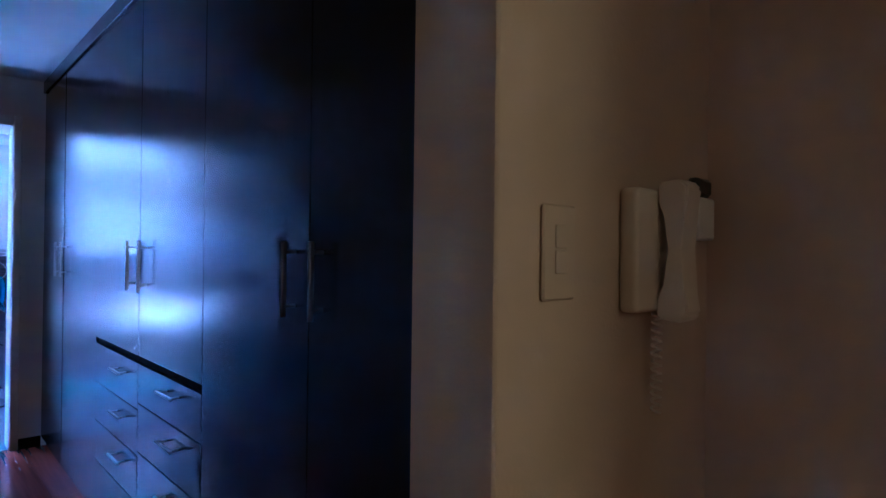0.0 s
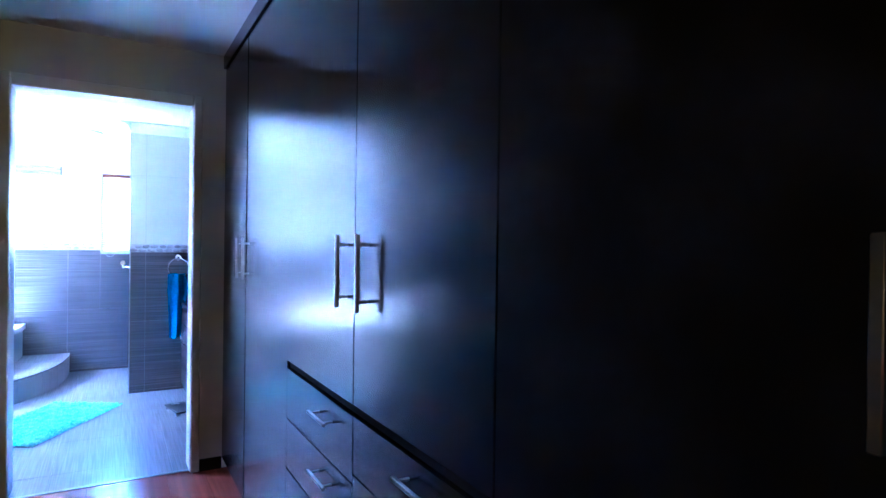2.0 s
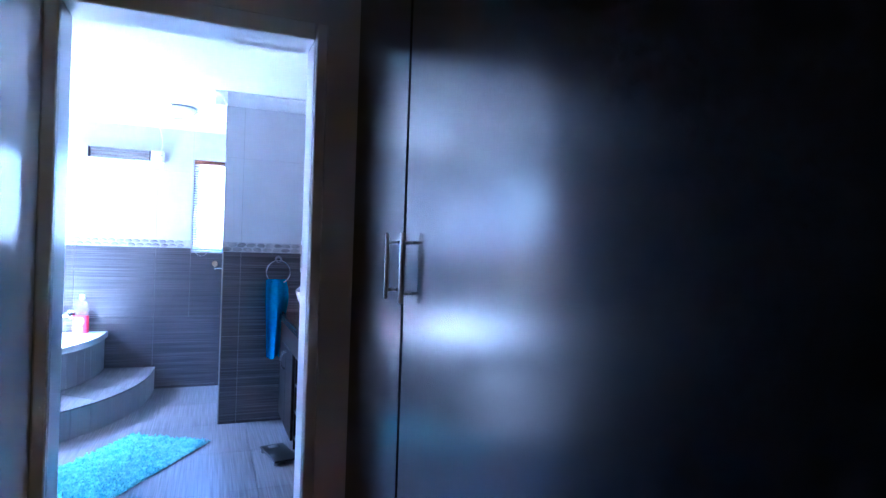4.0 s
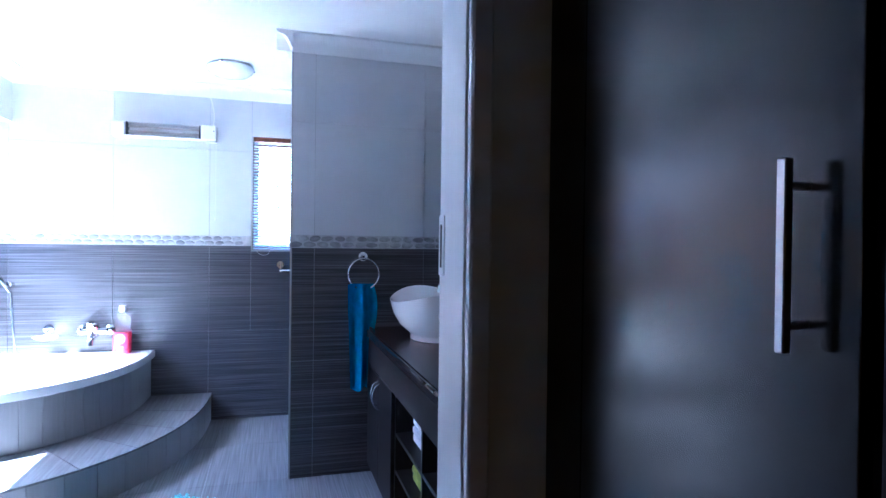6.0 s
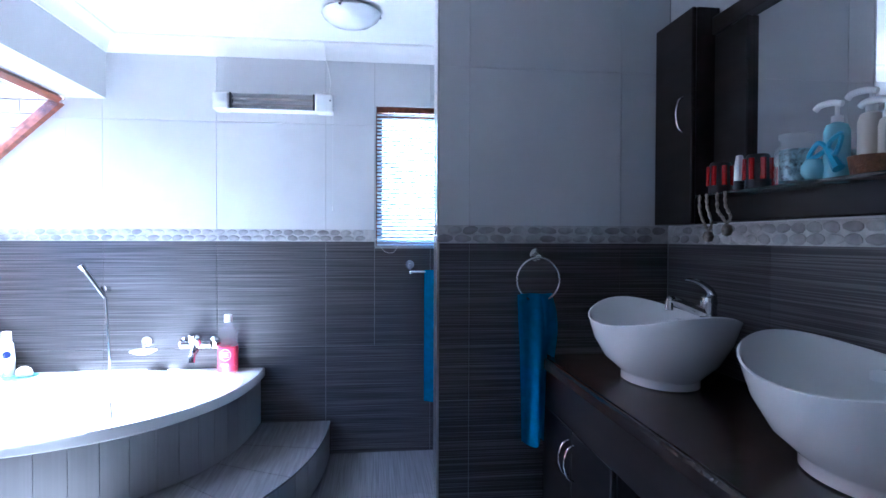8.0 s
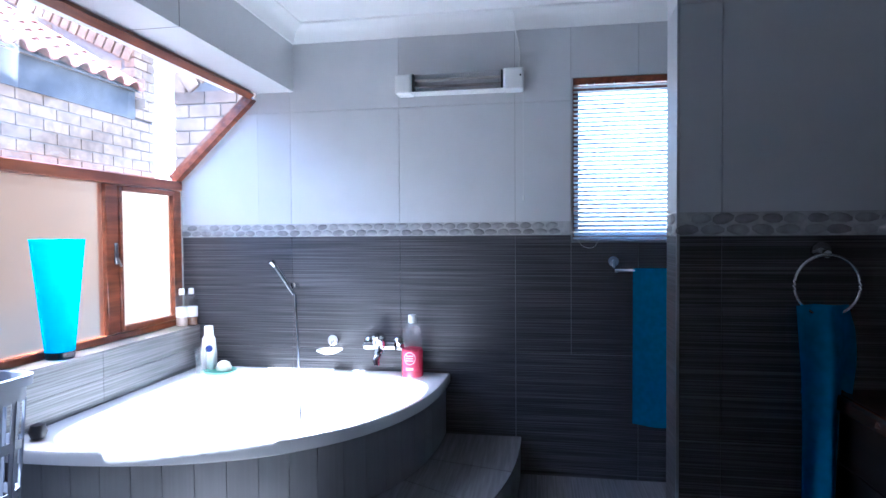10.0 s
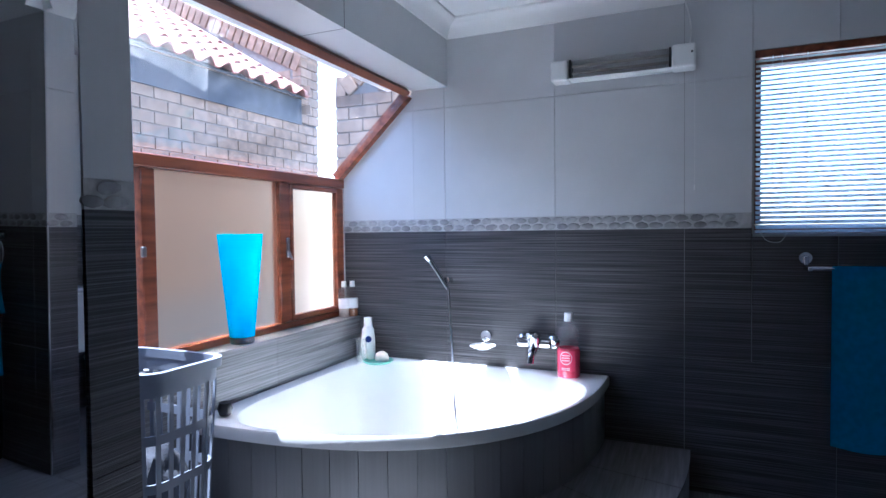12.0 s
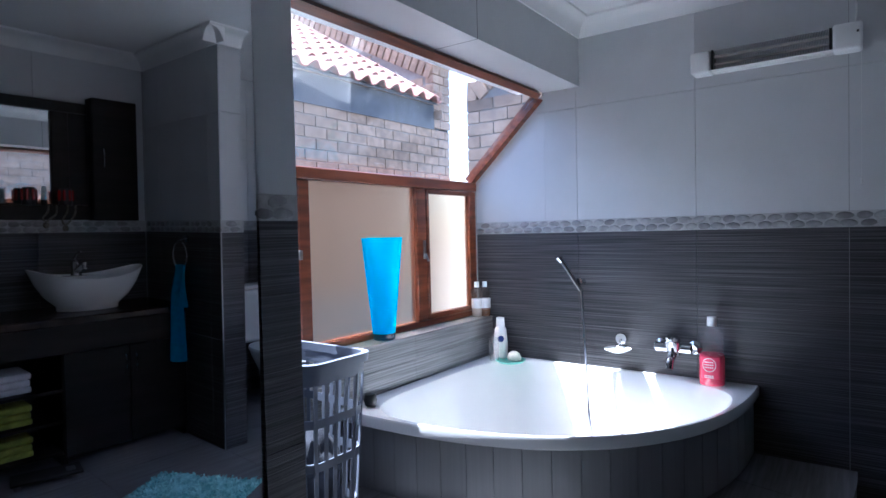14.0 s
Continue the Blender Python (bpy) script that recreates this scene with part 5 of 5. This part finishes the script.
def basket_hoop(z0, z1, s, th, parent, name):
    k0, k1 = 0.8 + 0.2 * z0 / BH, 0.8 + 0.2 * z1 / BH
    b = bmesh.new()
    rows = []
    for zz, kk, off in ((z0, k0, 0), (z1, k1, 0), (z1, k1, -th), (z0, k0, -th)):
        rows.append([b.verts.new((x, y, zz)) for x, y in round_rect(BW * kk * s + 2 * off, BD * kk * s + 2 * off, 0.06)])
    n = len(rows[0])
    for a in range(4):
        for i in range(n):
            b.faces.new((rows[a][i], rows[a][(i + 1) % n], rows[(a + 1) % 4][(i + 1) % n], rows[(a + 1) % 4][i]))
    return part(name, b, M_BASKET, parent)


basket_hoop(BH - 0.03, BH, 1.06, 0.018, bk, "rim")
basket_hoop(BH - 0.075, BH - 0.031, 1.0, 0.004, bk, "collar")
for z in (0.07, 0.255, 0.405):
    basket_hoop(z, z + 0.03, 1.0, 0.004, bk, "hoop")
basket_hoop(0.0, 0.05, 1.0, 0.004, bk, "foot")
part("bottom", prism(round_rect(BW * 0.78, BD * 0.78, 0.05), 0.002, 0.008), M_BASKET, bk)
per = even(round_rect(BW * 0.995, BD * 0.995, 0.06) + [round_rect(BW * 0.995, BD * 0.995, 0.06)[0]], 0.047)
for p, q in zip(per, per[1:] + per[:1]):
    t = (q - p).normalized()
    mid_p = p
    b = bmesh.new()
    vs = []
    for zz in (0.05, BH - 0.07):
        kk = 0.8 + 0.2 * zz / BH
        for s in (-0.008, 0.008):
            for o2 in (0, 0.004):
                c = mid_p * kk + t * s - Vector((t.y, -t.x)) * o2
                vs.append(b.verts.new((c.x, c.y, zz)))
    bmesh.ops.convex_hull(b, input=vs)
    part("slat", b, M_BASKET, bk)
b = bmesh.new()
bmesh.ops.create_icosphere(b, subdivisions=4, radius=1.0)
for vv in b.verts:
    n = noise.noise(vv.co * 2.2) * 0.18 + noise.noise(vv.co * 6) * 0.06
    c = vv.co * (1 + n)
    vv.co = Vector((c.x * 0.155, c.y * 0.095, 0.19 + c.z * 0.17))
solo("laundry_cloth", b, M_CLOTH_D, "dark crumpled cloth inside the laundry basket", "laundry", pose(BX, BY, ZS + 0.008))

# ---- toilet behind the stub wall ----
o = thing("toilet", "white ceramic toilet behind the short wall", "toilet", pose(2.45, 7.55, 0))
part("cistern", block(0.20, 0.41, -0.2, 0.2, 0.42, 0.80, 0.03), M_CERAMIC, o)
part("cistern_lid", block(0.19, 0.42, -0.21, 0.21, 0.802, 0.83, 0.01), M_CERAMIC, o)
part("bowl", lathe([(0, 0), (0.12, 0), (0.11, 0.12), (0.14, 0.25), (0.19, 0.36), (0.2, 0.39), (0, 0.39)], 32, 1.25, 0.95), M_CERAMIC, o)
part("seat", lathe([(0, 0.392), (0.2, 0.392), (0.205, 0.4), (0.2, 0.415), (0, 0.42)], 32, 1.22, 0.95), M_PLASTIC_W, o)


# ---- outside ----
XN, YNE = -2.4, 10.62     # neighbour's wall and its end
EZ, PT = 2.64, 0.31       # eave height, parapet thickness
SL, SR = 0.508, 0.585     # slope of the coping and of the roof
structure("ground", block(-400, 400, 8.3, 400, -0.3, -0.1), M_GROUND, "grey concrete ground outside", "ground")
structure("ground_side", block(-400, -0.64, -200, 8.3, -0.3, -0.1), M_GROUND, "grey concrete paving between the houses", "ground")
nb = thing("neighbour_house", "neighbouring face-brick house with a terracotta tiled roof", "house", pose(0, 0, 0))
part("wall", block(XN - 3.0, XN - 0.012, 1.0, YNE - 0.012, -0.1, EZ), M_MORTAR, nb)
part("eave_board", block(XN - 0.011, XN + 0.02, 1.0, YNE - PT - 0.01, 2.38, EZ + 0.01), M_EAVE, nb, "dark grey painted board below the eave")
course, blen = 0.1, 0.26
brick_mesh = finish(block(-0.012, 0, 0.005, blen - 0.005, 0.005, course - 0.005, 0.002), "brick", M_BRICK, smooth=False)
brick_cross = finish(block(0.005, blen - 0.005, -0.012, 0, 0.005, course - 0.005, 0.002), "brick", M_BRICK, smooth=False)
for row in range(7, 24):
    z = row * course - 0.01
    y = 6.5 + (blen / 2 if row % 2 else 0)
    while y < YNE - 0.03:
        ln = min(blen, YNE - y)
        ob = new("brick", brick_mesh if ln == blen else finish(block(-0.012, 0, 0.005, ln - 0.005, 0.005, course - 0.005, 0.002), "brick", M_BRICK, smooth=False))
        ob.parent = nb
        ob.location = (XN, y, z)
        y += blen
# gable parapet with its soldier course, rising with the roof
PZ = 2.94
par = structure("neighbour_parapet", prism([(XN - 3.0, -0.1), (XN - 0.012, -0.1), (XN - 0.012, PZ), (XN - 3.0, PZ + 3.0 * SL)], 0.012, PT - 0.012), M_MORTAR, "brick gable parapet of the neighbouring house", "parapet")
par.matrix_world = pose(0, YNE, 0, 90, 0, 0)
soldier = finish(block(-0.045, 0.045, -PT - 0.01, 0.01, 0, 0.165, 0.004), "brick", M_BRICK, smooth=False)
cap = thing("parapet_coping", "row of upright coping bricks along the gable", "coping", pose(0, 0, 0))
for k in range(26):
    x = XN - 0.09 - 0.098 * k
    ob = new("brick", soldier)
    ob.parent = cap
    ob.matrix_local = pose(x, YNE, PZ - 0.004 - (x - XN) * SL, 0, math.degrees(math.atan(SL)), 0)
for row in range(24, 44):
    z = row * course - 0.01
    x = XN - 2.34 + (blen / 2 if row % 2 else 0)
    while x < XN - 0.1:
        if z < PZ - 0.09 + (XN - x - blen) * SL:
            ob = new("brick", brick_cross)
            ob.parent = cap
            ob.location = (x, YNE - PT + 0.012, z)
        x += blen
# pier at the corner of the gable, facing the passage
for row in range(24, 32):
    z = row * course + 0.005
    for y, ln in (((YNE - PT, 0.2), (YNE - PT + 0.2, 0.12)) if row % 2 else ((YNE - PT, 0.12), (YNE - PT + 0.12, 0.2))):
        ob = new("brick", finish(block(-0.1, 0.012, 0.004, ln - 0.004, 0.005, course - 0.005, 0.004), "brick", M_BRICK, smooth=False))
        ob.parent = cap
        ob.location = (XN, y, z)
# roof: barrel tiles in rows, with a mortar fillet along the parapet
roof = thing("neighbour_roof", "terracotta barrel tile roof of the neighbouring house", "roof", pose(0, 0, 0))
part("deck", prism([(XN - 3.0, EZ + 3.08 * SR), (XN + 0.08, EZ), (XN + 0.08, EZ + 0.02), (XN - 3.0, EZ + 0.02 + 3.08 * SR)], 0, 9.3), M_EAVE, roof).matrix_local = pose(0, YNE - PT - 0.012, 0, 90, 0, 0)
M_FILLET = material("pink_mortar_fillet", (0.4, 0.24, 0.2), 0.9, vary=0.2, scale=12, bump=0.3, bump_scale=50)
part("flashing", prism([(XN - 2.6, EZ + 0.02 + 2.68 * SR), (XN + 0.1, EZ + 0.01), (XN + 0.1, EZ + 0.09), (XN - 2.6, EZ + 0.12 + 2.68 * SR)], 0, 0.06), M_FILLET, roof, "pinkish mortar fillet").matrix_local = pose(0, YNE - PT - 0.003, 0, 90, 0, 0)
tl = bmesh.new()
rows_v = []
for u, lift in ((0.0, 0.022), (0.36, 0.0)):
    for th in (0, -0.014):
        rows_v.append([tl.verts.new((-u, -0.105 + 0.21 * k / 10, lift + th + 0.055 * math.sin(math.pi * min(1, k / 6.5)) - 0.012 * math.sin(math.pi * max(0, (k - 6.5) / 3.5)))) for k in range(11)])
for a, c in ((0, 2), (1, 3), (0, 1), (2, 3)):
    for k in range(10):
        tl.faces.new((rows_v[a][k], rows_v[a][k + 1], rows_v[c][k + 1], rows_v[c][k]))
tile_me = finish(tl, "roof_tile", M_ROOF)
ang = math.degrees(math.atan(SR))
for i in range(8):
    for j in range(20):
        ob = new("roof_tile", tile_me)
        ob.parent = roof
        u = 0.32 * i
        ob.matrix_local = pose(XN + 0.13 - u * math.cos(radians(ang)), YNE - PT - 0.13 - 0.21 * j, EZ + 0.01 + u * math.sin(radians(ang)), 0, ang, 0)
# garden wall end past the bathroom, with a tilted brick course on its broken top
gw = thing("garden_wall", "face-brick garden wall with a broken sloping top course", "wall", pose(0, 0, 0))
GY, GX = 9.12, -1.17
part("core", prism([(GX + 0.012, -0.1), (0.4, -0.1), (0.4, 2.72), (GX + 0.36, 2.49), (GX + 0.12, 2.31), (GX + 0.012, 2.31)], -0.22, -0.012), M_MORTAR, gw).matrix_local = pose(0, GY, 0, 90, 0, 0)
for row in range(8, 25):
    z = row * course + 0.02
    x = GX - (blen / 2 if row % 2 else 0)
    while x < 0.3:
        x0 = max(GX, x)
        if z < 2.3 or x0 > GX + 0.3:
            ob = new("brick", finish(block(0.004, x + blen - x0 - 0.004, 0, 0.2, 0.005, course - 0.005, 0.003), "brick", M_BRICK, smooth=False) if x0 != x else brick_cross)
            ob.parent = gw
            ob.location = (x0, GY + (0.012 if x0 == x else -0.0), z)
        x += blen
upright = finish(block(0, 0.1, 0, 0.2, 0, 0.16, 0.006), "brick", M_BRICK, smooth=False)
tilted = finish(block(0, 0.105, 0.0, 0.2, 0, 0.15, 0.006), "brick", M_BRICK, smooth=False)
ob = new("brick", upright)
ob.parent = gw
ob.matrix_local = pose(GX + 0.004, GY - 0.004, 2.312, 0, 4, 0)
for k in range(4):
    ob = new("brick", tilted)
    ob.parent = gw
    ob.matrix_local = pose(GX + 0.135 + 0.098 * k, GY - 0.008, 2.305 + 0.068 * k, 0, -36, 0)


# ---- tiles, pebbles and floor boards ----
wb, wr, wst, wl = find("wall_back"), find("wall_right"), find("wall_stub"), find("wall_left")
tile_wall(wb, "y", YB, 0.06, XR, 0.25, -1, skip=(WX0 - 0.008, WX1 + 0.008, WZ0 - 0.012, WZ1))
for z0, z1 in ((0.0, 0.022), (0.022, 0.622), (0.622, ZB0)):
    wall_tile(wb, "y", YB, -0.395, 0.0625, z0, z1, M_TILE_D, -1)
for poly in ([(-0.395, 1.29), (0.0605, 1.29), (0.0605, 1.888), (-0.048, 1.888), (-0.395, 1.556)], [(-0.045, 1.8902), (0.0605, 1.8902), (0.0605, 1.986), (0.05, 1.977)]):
    b = bmesh.new()
    fr, bk2 = [[b.verts.new((x, y, z)) for x, z in poly] for y in (YB, YB + T)]
    k = len(poly)
    b.faces.new(fr); b.faces.new(bk2[::-1])
    for i in range(k):
        b.faces.new((fr[i], bk2[i], bk2[(i + 1) % k], fr[(i + 1) % k]))
    part("tile", b, M_TILE_L, wb)
tile_wall(wst, "y", YS, 1.965 + 0.006, XR, 2.087, -1)
tile_wall(wst, "x", 1.965, YS + 0.004, 6.985, YS - 0.2, -1)
tile_wall(wr, "x", XR, YD1, YS - 0.0005, 6.24, -1)
tile_wall(wr, "x", XR, 6.986, YB - T - 0.001, 6.99, -1)
tile_wall(wl, "x", XB, YP0, YP1 - 0.004, YP0 - 0.2, 1, zb=(1.283, 1.35))
tile_wall(wl, "y", YP0, XM - 0.05, XB - T - 0.001, 0.0, -1, zb=(1.283, 1.35))
pebble_band("trim_band_pier_side", "y", YP0, XM - 0.05, XB - T - 0.001, -1, 1.283, 1.35)
pebble_band("trim_band_back", "y", YB, -0.395, WX0 - 0.008, -1)
pebble_band("trim_band_back_right", "y", YB, WX1 + 0.008, XR, -1)
pebble_band("trim_band_stub", "y", YS, 1.965 + 0.006, XR, -1)
pebble_band("trim_band_stub_end", "x", 1.965, YS + 0.004, 6.985, -1)
pebble_band("trim_band_right", "x", XR, YD1, YS - 0.0005, -1)
pebble_band("trim_band_pier", "x", XB, YP0, YP1 - 0.004, 1, 1.283, 1.35)
for nm, x, y in (("trim_stub_corner", 1.963, YS - 0.002), ):
    structure(nm, block(x, x + 0.008, y, y + 0.006, 0, ZC - 0.08), M_TRIM, "slim aluminium tile trim on the wall corner", "trim")
fb, fp = find("floor_bathroom_base"), find("floor_passage_base")
r = random.Random(2)
floor_tile_mesh = {}
for ix in range(6):
    for iy in range(6):
        x0, x1 = max(0.27, 0.35 + 0.6 * (ix - 1)), min(XR, 0.35 + 0.6 * ix)
        y0, y1 = max(4.802, 5.05 + 0.6 * (iy - 1)), min(YB, 5.05 + 0.6 * iy)
        if x1 - x0 > 0.02 and y1 - y0 > 0.02:
            ob = new("tile", finish(block(x0 + 0.001, x1 - 0.001, y0 + 0.001, y1 - 0.001, -T + 0.0002, 0), "tile", M_TILE_F, smooth=False))
            ob.parent = fb
x = 1.345
while x < 2.7:
    y = -3.0 + r.uniform(0, 1)
    while y < 4.77:
        y1 = min(4.771, y + 1.2)
        if y1 > -0.5:
            ob = new("plank", finish(block(x + 0.0005, x + 0.1915, y + 0.0005, y1 - 0.0005, -0.0115, 0), "plank", M_LAMINATE, smooth=False))
            ob.parent = fp
        y = y1 + 1e-4 if y1 < 4.771 else 9
    x += 0.192
structure("floor_bedroom", block(-1.5, 4.0, -3.2, -0.5, -0.0118, -0.001), M_LAMINATE, "red-brown laminate floor of the bedroom", "floor")
